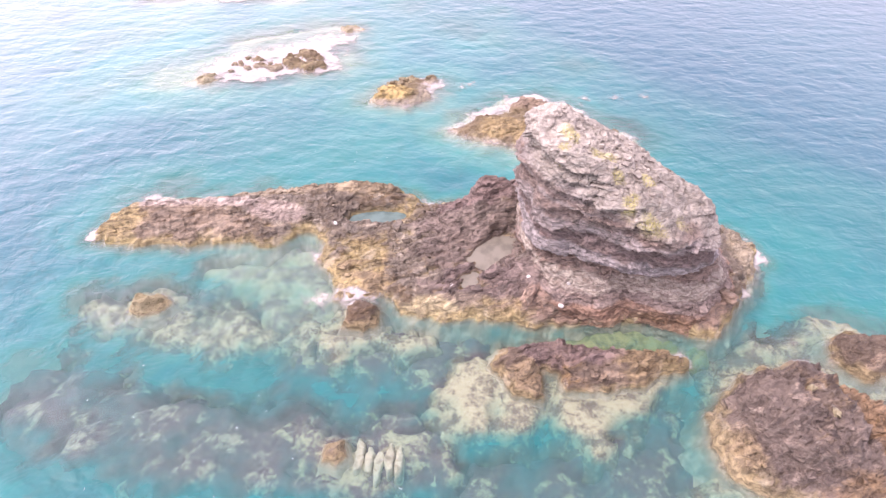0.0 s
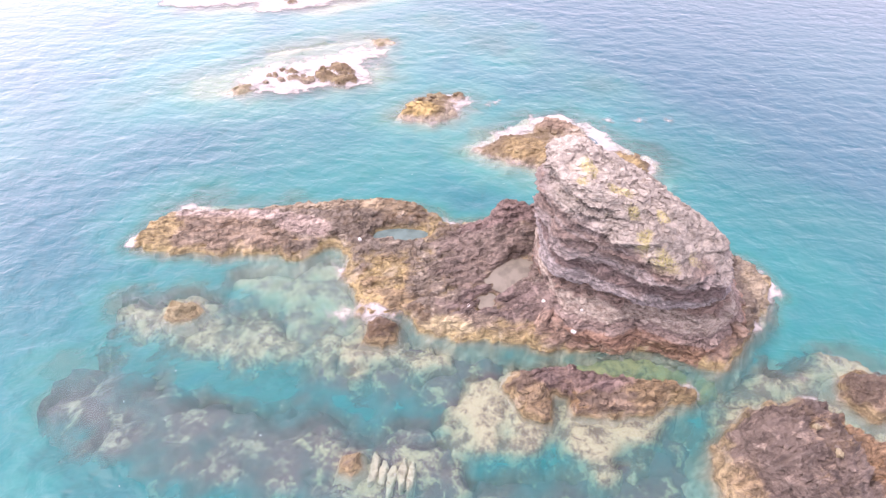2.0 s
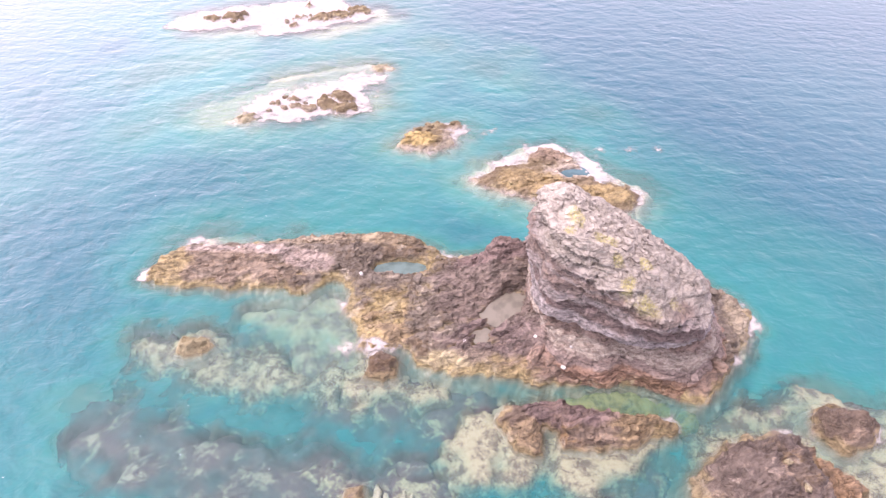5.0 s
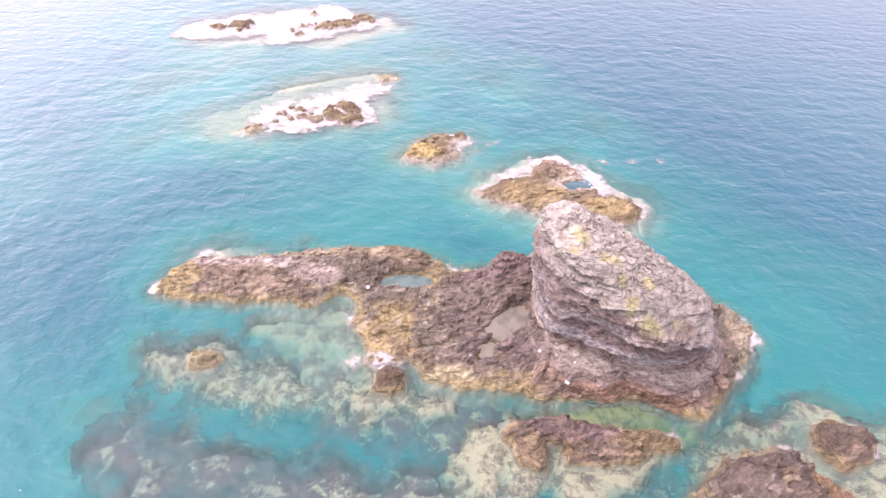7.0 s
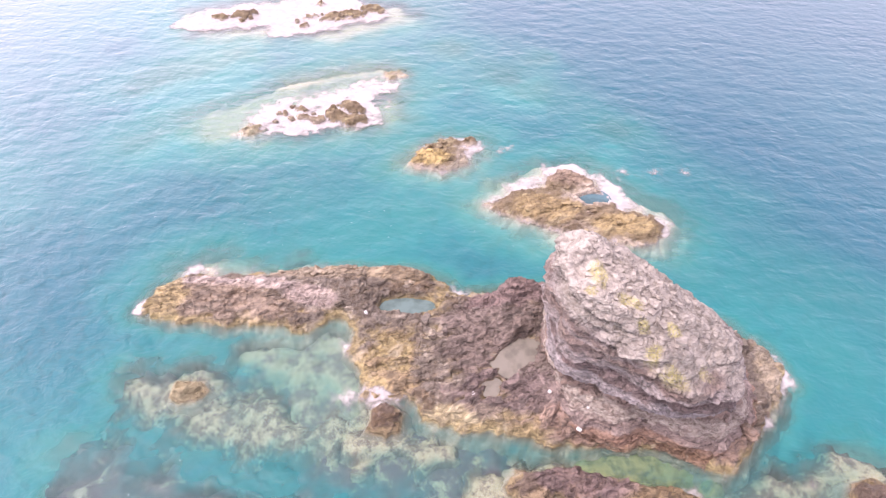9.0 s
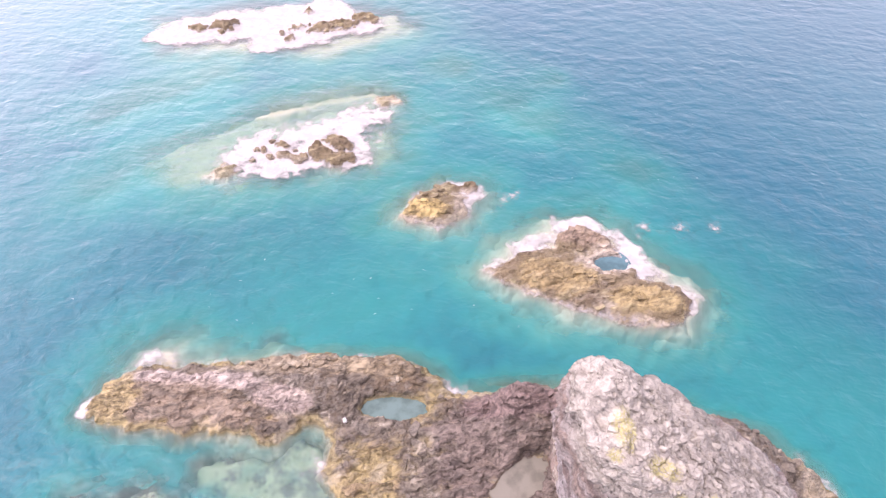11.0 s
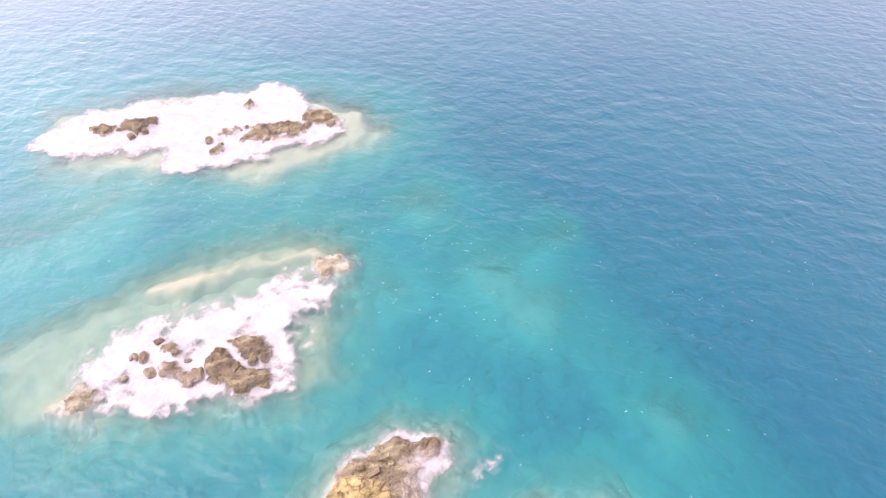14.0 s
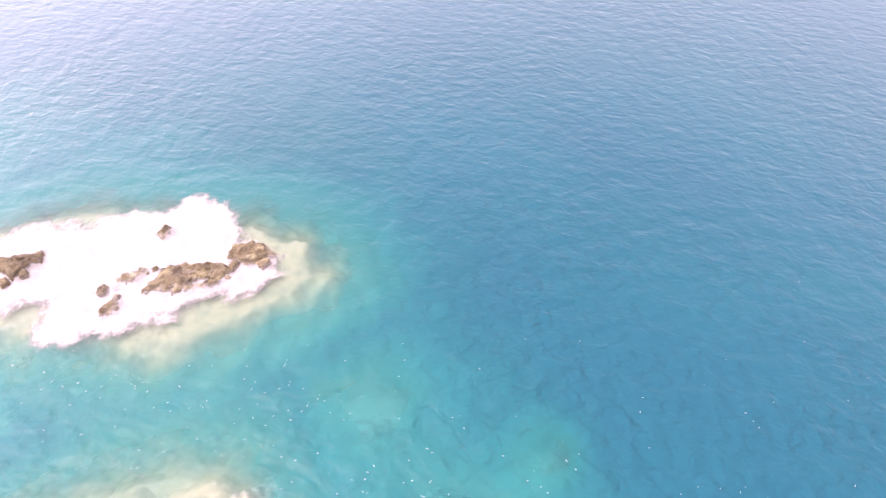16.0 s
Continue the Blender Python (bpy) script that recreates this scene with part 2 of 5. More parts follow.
    z = m.math("ADD", z, m.math("MULTIPLY", m.math("SUBTRACT", m.noise(m.place(1, 1, 0.0), 0.16, 2.0), 0.5), 2.2))
    weed = m.mix(m.span(mid_n, 0.38, 0.6), tuple(c * 0.5 for c in tide), tide)
    weed = m.mix(m.math("MULTIPLY", m.span(m.noise(p, 0.7, 5.0, 0.6), 0.52, 0.64), 0.6), weed, (0.68, 0.60, 0.43))
    col = m.mix(m.math("MULTIPLY", m.math("SUBTRACT", 1.0, m.span(z, tide_top * 0.2, tide_top)), 0.75), col, weed)
    wet = m.math("SUBTRACT", 1.0, m.span(m.height(), -0.45, 0.12))
    col = m.mix(wet, col, m.mix(m.span(m.math("ADD", m.math("MULTIPLY", big, 0.5), m.math("MULTIPLY", spots, 0.5)), 0.44, 0.58), sunk[0], sunk[1]))
    rough = m.math("ADD", 0.62, m.math("MULTIPLY", fine, 0.3))
    n1 = m.bump(m.math("ADD", m.math("MULTIPLY", mid_n, 0.5), m.math("ADD", m.math("MULTIPLY", sharp, 0.4), m.math("MULTIPLY", block, 0.75))), m.math("MULTIPLY", m.math("SUBTRACT", 0.9, m.math("MULTIPLY", slab, 0.45)), m.math("SUBTRACT", 1.0, m.math("MULTIPLY", wet, 0.85))), 0.27)
    n2 = m.bump(m.noise(flat, 4.0, 8.0, 0.68), 0.75, 0.06, n1)
    return m.end(m.put("BsdfPrincipled", Base_Color=col, Roughness=rough, Normal=n2).outputs[0])


def reef_material(name, pale, dark, share, size, rise=0.0):
    """Growth in patches of pale and dark; rise: how much more of it is pale towards the surface."""
    m = Nodes(name)
    p = m.place()
    n = m.math("ADD", m.math("MULTIPLY", m.noise(p, size, 5.0, 0.62, 0.3), 0.7), m.math("MULTIPLY", m.noise(p, size * 4.5, 4.0, 0.6), 0.3))
    if rise:
        n = m.math("ADD", n, m.math("MULTIPLY", m.math("SUBTRACT", m.span(m.height(), -2.0, -0.35), 0.6), rise))
    col = m.mix(m.span(n, share - 0.07, share + 0.09), dark, pale)
    col = m.mix(m.math("MULTIPLY", m.span(m.noise(p, 3.0, 6.0, 0.7), 0.45, 0.7), 0.35), col, tuple(c * 0.62 for c in pale))
    nrm = m.bump(m.noise(p, 2.5, 8.0, 0.65), 0.6, 0.15)
    return m.end(m.put("BsdfPrincipled", Base_Color=col, Roughness=0.9, Normal=nrm).outputs[0])


def seabed_material():
    """Pale sand with weed in broad beds and small broken patches."""
    m = Nodes("sandy_seabed")
    p = m.place()
    broad = m.noise(p, 0.085, 5.0, 0.6, 0.6)
    small = m.noise(p, 0.42, 6.0, 0.66, 0.5)
    sand = m.mix(m.noise(p, 0.9, 5.0, 0.6), (0.23, 0.46, 0.40), (0.33, 0.60, 0.51))
    weed = m.mix(m.noise(p, 1.6, 5.0, 0.65), (0.06, 0.09, 0.09), (0.13, 0.17, 0.15))
    grown = m.span(m.math("ADD", m.math("MULTIPLY", broad, 0.55), m.math("MULTIPLY", small, 0.45)), 0.51, 0.64)
    col = m.mix(m.math("MULTIPLY", grown, 0.8), sand, weed)
    return m.end(m.put("BsdfPrincipled", Base_Color=col, Roughness=0.95, Normal=m.bump(small, 0.5, 0.3)).outputs[0])


def sea_material():
    m = Nodes("sea_water")
    depth = m.put("Attribute")
    depth.attribute_name = "depth"
    d = depth.outputs["Fac"]
    p = m.place()
    cloud = m.noise(p, 0.05, 4.0, 0.55)
    d2 = m.math("MULTIPLY", d, m.math("ADD", 0.7, m.math("MULTIPLY", cloud, 0.6)))
    ramp = m.put("ValToRGB", Fac=m.math("DIVIDE", d2, 14.0))
    r = ramp.color_ramp
    r.elements[0].position, r.elements[0].color = 0.0, (0.20, 0.36, 0.35, 1)
    r.elements[1].position, r.elements[1].color = 1.0, (0.010, 0.102, 0.180, 1)
    r.elements.new(0.1).color = (0.09, 0.32, 0.315, 1)
    r.elements.new(0.2).color = (0.016, 0.325, 0.335, 1)
    r.elements.new(0.5).color = (0.008, 0.168, 0.222, 1)
    thick = m.math("SUBTRACT", 1.0, m.math("POWER", 2.718, m.math("MULTIPLY", d, -0.23)))
    fade = m.put("CombineColor", Red=m.math("POWER", 2.718, m.math("MULTIPLY", d, -0.22)),
                 Green=m.math("POWER", 2.718, m.math("MULTIPLY", d, -0.05)), Blue=m.math("POWER", 2.718, m.math("MULTIPLY", d, -0.06)))
    swell = m.noise(m.place(0.32, 0.58, 1, 22), 1.0, 2.0, 0.5, 0.5)
    chop = m.noise(m.place(0.55, 0.75, 1, 30), 1.0, 3.0, 0.5, 0.6)
    ripple = m.noise(m.place(1.8, 2.4, 1, -12), 1.0, 3.0, 0.55)
    gust = m.span(m.noise(m.place(1, 1, 1, 30), 0.045, 3.0, 0.6, 0.5), 0.3, 0.7)
    crest = m.math("SUBTRACT", 1.0, m.math("ABSOLUTE", m.math("MULTIPLY_ADD", m.noise(m.place(0.27, 0.46, 1, 28), 1.0, 3.0, 0.5, 0.5), 2.0, -1.0)))
    n = m.bump(m.math("ADD", m.math("MULTIPLY", swell, 0.5), m.math("MULTIPLY", crest, 0.5)), 0.31, 0.52)
    n = m.bump(chop, m.math("ADD", 0.25, m.math("MULTIPLY", gust, 0.35)), 0.3, n)
    n = m.bump(ripple, 0.25, 0.04, n)
    steep = m.bump(m.noise(m.place(1.0, 1.25, 1, 40), 0.7, 2.0, 0.5, 0.2), m.math("ADD", 0.6, m.math("MULTIPLY", gust, 0.35)), 0.85, n)
    body = m.put("BsdfDiffuse", Color=ramp.outputs[0], Normal=steep)
    clear = m.put("BsdfTransparent", Color=fade.outputs[0])
    inner = m.put("MixShader", Fac=thick, i1=clear.outputs[0], i2=body.outputs[0])
    gloss = m.put("BsdfGlossy", Color=(1.0, 1.0, 1.0), Roughness=0.42, Normal=n)
    facing = m.put("LayerWeight", Blend=0.5, Normal=n).outputs["Facing"]
    shine = m.math("ADD", 0.026, m.math("MULTIPLY", m.math("POWER", facing, 3.0), 0.95))
    return m.end(m.put("MixShader", Fac=shine, i1=inner.outputs[0], i2=gloss.outputs[0]).outputs[0])


def foam_material():
    m = Nodes("sea_foam")
    dens = m.put("Attribute")
    dens.attribute_name = "white"
    p = m.place()
    wob = m.mix(0.5, p, m.put("TexNoise", Vector=p, Scale=0.9, Detail=4.0).outputs["Color"], "ADD")
    lace = m.put("TexVoronoi", Vector=wob, Scale=1.1)
    lace.feature = "DISTANCE_TO_EDGE"
    net = m.math("SUBTRACT", 1.0, m.span(lace.outputs["Distance"], 0.0, 0.28))
    grain = m.noise(p, 1.1, 9.0, 0.74, 1.0)
    cover = m.math("ADD", m.math("MULTIPLY", net, 0.1), m.math("MULTIPLY", grain, 0.9))
    alpha = m.span(m.math("ADD", cover, dens.outputs["Fac"]), 0.58, 1.12)
    nrm = m.bump(m.noise(p, 3.0, 5.0, 0.65), 0.4, 0.08)
    white = m.put("BsdfPrincipled", Base_Color=m.mix(m.span(m.noise(p, 0.8, 7.0, 0.7), 0.38, 0.62), (0.48, 0.455, 0.43), (0.63, 0.59, 0.555)), Roughness=0.7, Normal=nrm)
    clear = m.put("BsdfTransparent")
    return m.end(m.put("MixShader", Fac=alpha, i1=clear.outputs[0], i2=white.outputs[0]).outputs[0])


def pool_material(name, col):
    m = Nodes(name)
    p = m.place()
    tint = m.mix(m.span(m.noise(p, 0.9, 5.0), 0.4, 0.65), col, tuple(c * 0.7 for c in col))
    nrm = m.bump(m.noise(p, 3.0, 4.0), 0.2, 0.05)
    return m.end(m.put("BsdfPrincipled", Base_Color=tint, Roughness=0.12, IOR=1.33, Specular_IOR_Level=0.3, Normal=nrm).outputs[0])


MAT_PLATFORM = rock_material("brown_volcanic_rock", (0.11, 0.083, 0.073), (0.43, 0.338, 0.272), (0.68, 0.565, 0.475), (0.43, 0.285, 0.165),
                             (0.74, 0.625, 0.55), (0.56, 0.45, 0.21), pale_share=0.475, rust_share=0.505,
                             beds=((-22.0, 33.2, 3.6, 0.7, (0.66, 0.55, 0.485), 0.7), (-17.0, 33.4, 3.2, 0.8, (0.66, 0.55, 0.485), 0.65), (-13.0, 32.6, 2.6, 0.9, (0.64, 0.52, 0.45), 0.65), (1.5, 23.5, 4.6, 1.0, (0.66, 0.57, 0.34), 0.75),
                                   (22.8, 28.4, 1.7, 3.6, (0.58, 0.49, 0.34), 0.6), (2.6, 29.6, 4.6, 5.0, (0.25, 0.196, 0.165), 0.8), (3.5, 33.6, 3.5, 1.6, (0.26, 0.185, 0.165), 0.8), (-5.6, 27.0, 2.6, 3.4, (0.46, 0.345, 0.19), 0.7),
                                   (3.6, 25.4, 5.0, 2.4, (0.25, 0.19, 0.172), 0.7), (13.0, 23.0, 9.0, 1.9, (0.40, 0.275, 0.205), 0.6),
                                   (-20.5, 31.4, 8.0, 1.8, (0.48, 0.37, 0.27), 0.55), (-25.4, 31.6, 3.0, 2.6, (0.54, 0.43, 0.21), 0.7), (-14.0, 35.6, 7.0, 1.2, (0.52, 0.42, 0.28), 0.5), (-6.0, 36.2, 4.0, 1.2, (0.46, 0.36, 0.22), 0.5)))
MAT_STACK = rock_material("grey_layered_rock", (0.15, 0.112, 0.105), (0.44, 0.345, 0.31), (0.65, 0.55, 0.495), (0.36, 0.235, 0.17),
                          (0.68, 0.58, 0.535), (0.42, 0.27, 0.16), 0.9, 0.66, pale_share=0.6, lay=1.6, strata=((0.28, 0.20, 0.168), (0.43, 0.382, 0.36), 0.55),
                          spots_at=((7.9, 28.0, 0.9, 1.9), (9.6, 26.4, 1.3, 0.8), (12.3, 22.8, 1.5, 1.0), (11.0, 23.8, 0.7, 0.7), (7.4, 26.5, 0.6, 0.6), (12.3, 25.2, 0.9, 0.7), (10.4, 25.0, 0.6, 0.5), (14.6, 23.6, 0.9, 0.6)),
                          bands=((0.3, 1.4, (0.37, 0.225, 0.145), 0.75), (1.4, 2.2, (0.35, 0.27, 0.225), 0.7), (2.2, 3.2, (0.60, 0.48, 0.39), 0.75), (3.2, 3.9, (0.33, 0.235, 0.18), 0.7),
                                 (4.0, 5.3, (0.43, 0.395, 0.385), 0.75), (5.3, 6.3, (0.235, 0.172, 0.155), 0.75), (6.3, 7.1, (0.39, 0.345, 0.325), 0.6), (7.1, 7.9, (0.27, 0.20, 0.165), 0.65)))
MAT_NEAR = rock_material("rusty_brown_rock", (0.105, 0.075, 0.063), (0.35, 0.245, 0.19), (0.54, 0.41, 0.325), (0.42, 0.255, 0.115),
                         (0.62, 0.51, 0.44), (0.44, 0.35, 0.18), 0.6, rust_share=0.54,
                         beds=((13.2, 18.8, 2.6, 1.5, (0.40, 0.30, 0.165), 0.7), (5.8, 17.4, 1.5, 1.6, (0.41, 0.31, 0.18), 0.6), (8.4, 19.8, 3.4, 1.2, (0.26, 0.19, 0.175), 0.7)))
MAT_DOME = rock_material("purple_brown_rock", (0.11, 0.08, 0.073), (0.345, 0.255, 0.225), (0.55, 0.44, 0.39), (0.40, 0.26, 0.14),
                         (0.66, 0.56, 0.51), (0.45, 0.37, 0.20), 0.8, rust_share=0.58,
                         beds=((24.8, 15.4, 1.5, 4.2, (0.42, 0.27, 0.14), 0.65), (15.7, 12.8, 1.5, 2.4, (0.50, 0.38, 0.21), 0.6), (22.2, 11.0, 2.4, 1.3, (0.42, 0.28, 0.15), 0.55)))
MAT_TAN = rock_material("tan_rock", (0.34, 0.27, 0.17), (0.60, 0.50, 0.34), (0.74, 0.64, 0.46), (0.54, 0.42, 0.25),
                        (0.64, 0.55, 0.40), (0.58, 0.48, 0.28), 0.4, pale_share=0.55, rust_share=0.64)
MAT_GOLD = rock_material("weed_grown_rock", (0.19, 0.13, 0.085), (0.50, 0.385, 0.225), (0.68, 0.56, 0.37), (0.35, 0.255, 0.205),
                         (0.66, 0.55, 0.42), (0.66, 0.57, 0.46), 0.45, pale_share=0.5, rust_share=0.53, lay=0.3, sunk=((0.56, 0.50, 0.38), (0.68, 0.62, 0.49)),
                         beds=((9.4, 51.2, 2.4, 1.5, (0.36, 0.27, 0.20), 0.75), (-5.4, 53.6, 2.4, 1.3, (0.56, 0.42, 0.17), 0.75), (7.0, 46.2, 3.4, 1.8, (0.53, 0.40, 0.19), 0.5), (14.6, 44.6, 3.4, 1.2, (0.52, 0.40, 0.19), 0.6), (11.6, 48.6, 2.6, 1.9, (0.62, 0.53, 0.43), 0.7)))
MAT_WASHED = rock_material("washed_pale_rock", (0.40, 0.32, 0.22), (0.66, 0.57, 0.42), (0.78, 0.70, 0.56), (0.58, 0.46, 0.27),
                           (0.72, 0.64, 0.56), (0.68, 0.60, 0.46), 0.3, pale_share=0.5, lay=0.3, sunk=((0.56, 0.50, 0.38), (0.68, 0.62, 0.49)))
MAT_WHITE_STONE = reef_material("white_stone", (0.80, 0.78, 0.74), (0.62, 0.58, 0.52), 0.4, 2.0)
MAT_REEF = reef_material("mottled_reef", (0.48, 0.44, 0.28), (0.15, 0.10, 0.107), 0.535, 0.85, 0.12)
MAT_PALE_REEF = reef_material("pale_reef", (0.52, 0.465, 0.30), (0.19, 0.15, 0.11), 0.515, 1.25, 0.12)
MAT_DARK_REEF = reef_material("dark_weed_reef", (0.44, 0.38, 0.28), (0.135, 0.088, 0.097), 0.555, 0.7, 0.10)
MAT_SHOAL = reef_material("pale_shoal", (0.54, 0.52, 0.34), (0.40, 0.43, 0.29), 0.47, 0.4)
MAT_SKIRT = reef_material("cream_skirt_rock", (0.70, 0.64, 0.49), (0.56, 0.51, 0.38), 0.47, 0.5)
MAT_SLAB = reef_material("pale_slab_rock", (0.60, 0.54, 0.39), (0.30, 0.25, 0.17), 0.43, 1.1)
MAT_SAND = seabed_material()
MAT_GREEN_REEF = reef_material("green_weed_reef", (0.38, 0.39, 0.17), (0.17, 0.20, 0.10), 0.47, 0.9)
MAT_SHELF = reef_material("pale_green_shelf", (0.46, 0.46, 0.30), (0.22, 0.20, 0.165), 0.48, 0.6, 0.1)
MAT_SEA, MAT_FOAM = sea_material(), foam_material()
# sun glints on the sea, put into the flecks' white colour
fleck = Nodes("glint_fleck")
MAT_FLECK = fleck.end(fleck.put("BsdfPrincipled", Base_Color=fleck.mix(fleck.noise(fleck.place(), 6.0), (0.5, 0.55, 0.57), (0.76, 0.77, 0.77)), Roughness=0.7).outputs[0])
MAT_POOL = pool_material("sea_pool_water", (0.19, 0.275, 0.255))
MAT_BLUE_POOL = pool_material("deep_pool_water", (0.13, 0.235, 0.26))
MAT_MUD = pool_material("muddy_pool_water", (0.31, 0.285, 0.23))


# ---- builders ----
LAND = []                                # height functions of all that rises from the seabed


def bounded(fn, poly, out=9.0):
    """A height function that is worked out only near its outline."""
    px, py = [q[0] for q in poly], [q[1] for q in poly]

    def height(x, y):
        z = np.full(x.shape, -30.0)
        m = (x > min(px) - out) & (x < max(px) + out) & (y > min(py) - out) & (y < max(py) + out)
        if m.any():
            z[m] = fn(x[m], y[m])
        return z
    return height


def grid_mesh(name, xs, ys, z, material, keep=None, values=None):
    """A sheet over a plan grid; keep picks its squares, values are (name, array) to store at its points."""
    nx, ny = len(xs), len(ys)
    gx, gy = np.meshgrid(xs, ys, indexing="ij")
    if isinstance(z, tuple):
        gx, gy, z = z
    co = np.stack([gx, gy, z], -1).reshape(-1, 3)
    i = np.arange(nx * ny).reshape(nx, ny)
    quads = np.stack([i[:-1, :-1], i[1:, :-1], i[1:, 1:], i[:-1, 1:]], -1)
    quads = quads[keep] if keep is not None else quads.reshape(-1, 4)
    used, quads = np.unique(quads, return_inverse=True)
    me = mesh_of(name, co[used], quads.reshape(-1, 4), material)
    if values:
        at = me.attributes.new(values[0], "FLOAT", "POINT")
        at.data.foreach_set("value", values[1].reshape(-1)[used].astype(np.float32))
    return me


def mesh_of(name, co, quads, material):
    me = bpy.data.meshes.new(name)
    me.vertices.add(len(co))
    me.vertices.foreach_set("co", co.astype(np.float32).ravel())
    me.loops.add(quads.size)
    me.loops.foreach_set("vertex_index", quads.astype(np.int32).ravel())
    me.polygons.add(len(quads))
    me.polygons.foreach_set("loop_start", np.arange(0, quads.size, 4, dtype=np.int32))
    me.polygons.foreach_set("use_smooth", np.ones(len(quads), bool))
    me.update(calc_edges=True)
    me.validate()
    me.materials.append(material)
    return me


def outcrop(poly, top, edge, seed, jag=0.5, rough=0.35, under=2.2, size=1.3, grain=18):
    """The height function of a rock with this plan outline. top: metres, or a function of the plan."""
    def height(x, y):
        d = inside(x, y, poly) + jag * fbm(x * 0.55, y * 0.55, 0 * x, 4, seed) + jag * 0.35 * vnoise(x * 2.1, y * 2.1, 0 * x, seed + 9)
        s = np.clip(d / edge, 0, 1) ** 0.6
        h = top(x, y) if callable(top) else top
        c, s2 = math.cos(radians(grain)), math.sin(radians(grain))
        u, v = (c * x + s2 * y) / (size * 2.0), (c * y - s2 * x) / (size * 0.75)
        n = ridged(u, v, 0 * x, 4, seed + 20) * 0.65 + 0.4 * fbm(u * 0.7, v * 0.5, 0 * x, 5, seed + 31)
        return np.where(d > 0, s * h + rough * n * (0.25 + 0.75 * s) * np.minimum(1, d / 0.4), d * under + rough * 0.25 * n * np.minimum(1, -d))
    return height


def crag_mesh(name, box, step, height, material, floor=-3.0, crumble=0.25, seed=0):
    """A rock's mesh: the height function over a box of the plan, roughened in all directions."""
    x0, x1, y0, y1 = box
    xs, ys = np.arange(x0, x1, step), np.arange(y0, y1, step)
    gx, gy = np.meshgrid(xs, ys, indexing="ij")
    z = height(gx, gy)
    up = smooth(-0.3, 0.6, z)
    f1, f2, own = cells(gx * 0.9, gy * 0.9, z * 1.4, seed + 40)
    u, v = 0.94 * gx + 0.34 * gy, 0.94 * gy - 0.34 * gx                 # the rock's grain runs along u
    bend = v + 0.9 * fbm(u * 0.16, v * 0.3, 0 * z, 4, seed + 47)
    ledges = 0
    for thick, tall in ((1.5, 1.1), (0.55, 0.55)):
        f = bend / thick + 0.5 * z
        k = f - np.floor(f)
        ledges = ledges + tall * (np.where(k < 0.82, k / 0.82, (1 - k) / 0.18) - 0.5) * (0.35 + 0.9 * hashed(np.floor(f), np.floor(u / 4.5 + 0.37 * np.floor(f)), 0 * f, seed + 48))
    z2 = z + up * crumble * (0.22 * (own - 0.5) + 0.35 * ridged(u * 0.3, v * 1.6, z, 4, seed + 45) + 1.25 * ledges)
    f1, f2, own = cells(u * 1.5, v * 3.4, z * 3.2, seed + 50)
    z2 = z2 + up * crumble * (0.25 * (own - 0.5) - 0.16 * np.exp(-((f2 - f1) / 0.14) ** 2) + 0.2 * fbm(gx * 3.1, gy * 3.1, z, 3, seed + 55))
    px = gx + up * crumble * 0.8 * fbm(gx * 1.4, gy * 1.4, z * 2.0, 4, seed + 60)
    py = gy + up * crumble * 0.8 * fbm(gx * 1.4 + 40, gy * 1.4, z * 2.0, 4, seed + 70)
    keep = np.maximum.reduce([z[:-1, :-1], z[1:, :-1], z[1:, 1:], z[:-1, 1:]]) > floor
    return grid_mesh(name, xs, ys, (px, py, z2), material, keep)


def rock(name, poly, top, edge, seed, material, label, category="rock", step=0.14, floor=-7.0, group="", crumble=0.2, **shape):
    height = outcrop(poly, top, edge, seed, **shape)
    LAND.append(bounded(height, poly))
    px, py = [q[0] for q in poly], [q[1] for q in poly]
    box = (min(px) - 4, max(px) + 4, min(py) - 4, max(py) + 4)
    ob = new(name, crag_mesh(name, box, step, height, material, floor, crumble, seed))
    return tagged(ob, label, category, group)


def pool(name, cx, cy, z, reach, height, material, label):
    """Still water that fills a hollow up to the level z: its edge lies where the ground rises through that level."""
    bm = bmesh.new()
    ring, r = [], np.arange(0.15, reach, 0.04)
    for k in range(72):
        w = k / 72 * math.tau
        dry = height(cx + r * math.cos(w), cy + r * math.sin(w)) > z + 0.2
        edge = r[np.argmax(dry)] if dry.any() else reach
        ring.append(bm.verts.new((cx + edge * math.cos(w), cy + edge * math.sin(w), z)))
    bm.faces.new(ring)
    me = bpy.data.meshes.new(name)
    bm.to_mesh(me)
    bm.free()
    me.materials.append(material)
    return tagged(new(name, me), label, "pool", kind="structure")


# ---- the main island: low platform and arm, and the tall layered stack on it ----
ISLAND = [(-27.0, 30.6), (-23.5, 29.9), (-19.0, 29.8), (-15.8, 30.3), (-12.5, 29.7), (-10.6, 31.4), (-9.0, 30.6), (-8.8, 28.2), (-7.4, 26.6),
          (-7.0, 24.6), (-3.9, 24.7), (-1.1, 22.8), (2.7, 22.7), (6.0, 22.3), (12.3, 22.9), (15.5, 23.1), (16.4, 21.7), (18.2, 21.6),
          (20.4, 24.0), (22.8, 26.8), (23.9, 28.8), (23.4, 31.2), (20.8, 33.8), (13.0, 35.5), (6.5, 36.0), (3.1, 35.6), (1.1, 34.9),
          (-0.9, 34.9), (-2.7, 36.6), (-5.4, 37.4), (-10.0, 37.0), (-14.7, 36.5), (-16.5, 35.8), (-21.6, 34.9), (-24.2, 34.4), (-26.2, 33.0)]


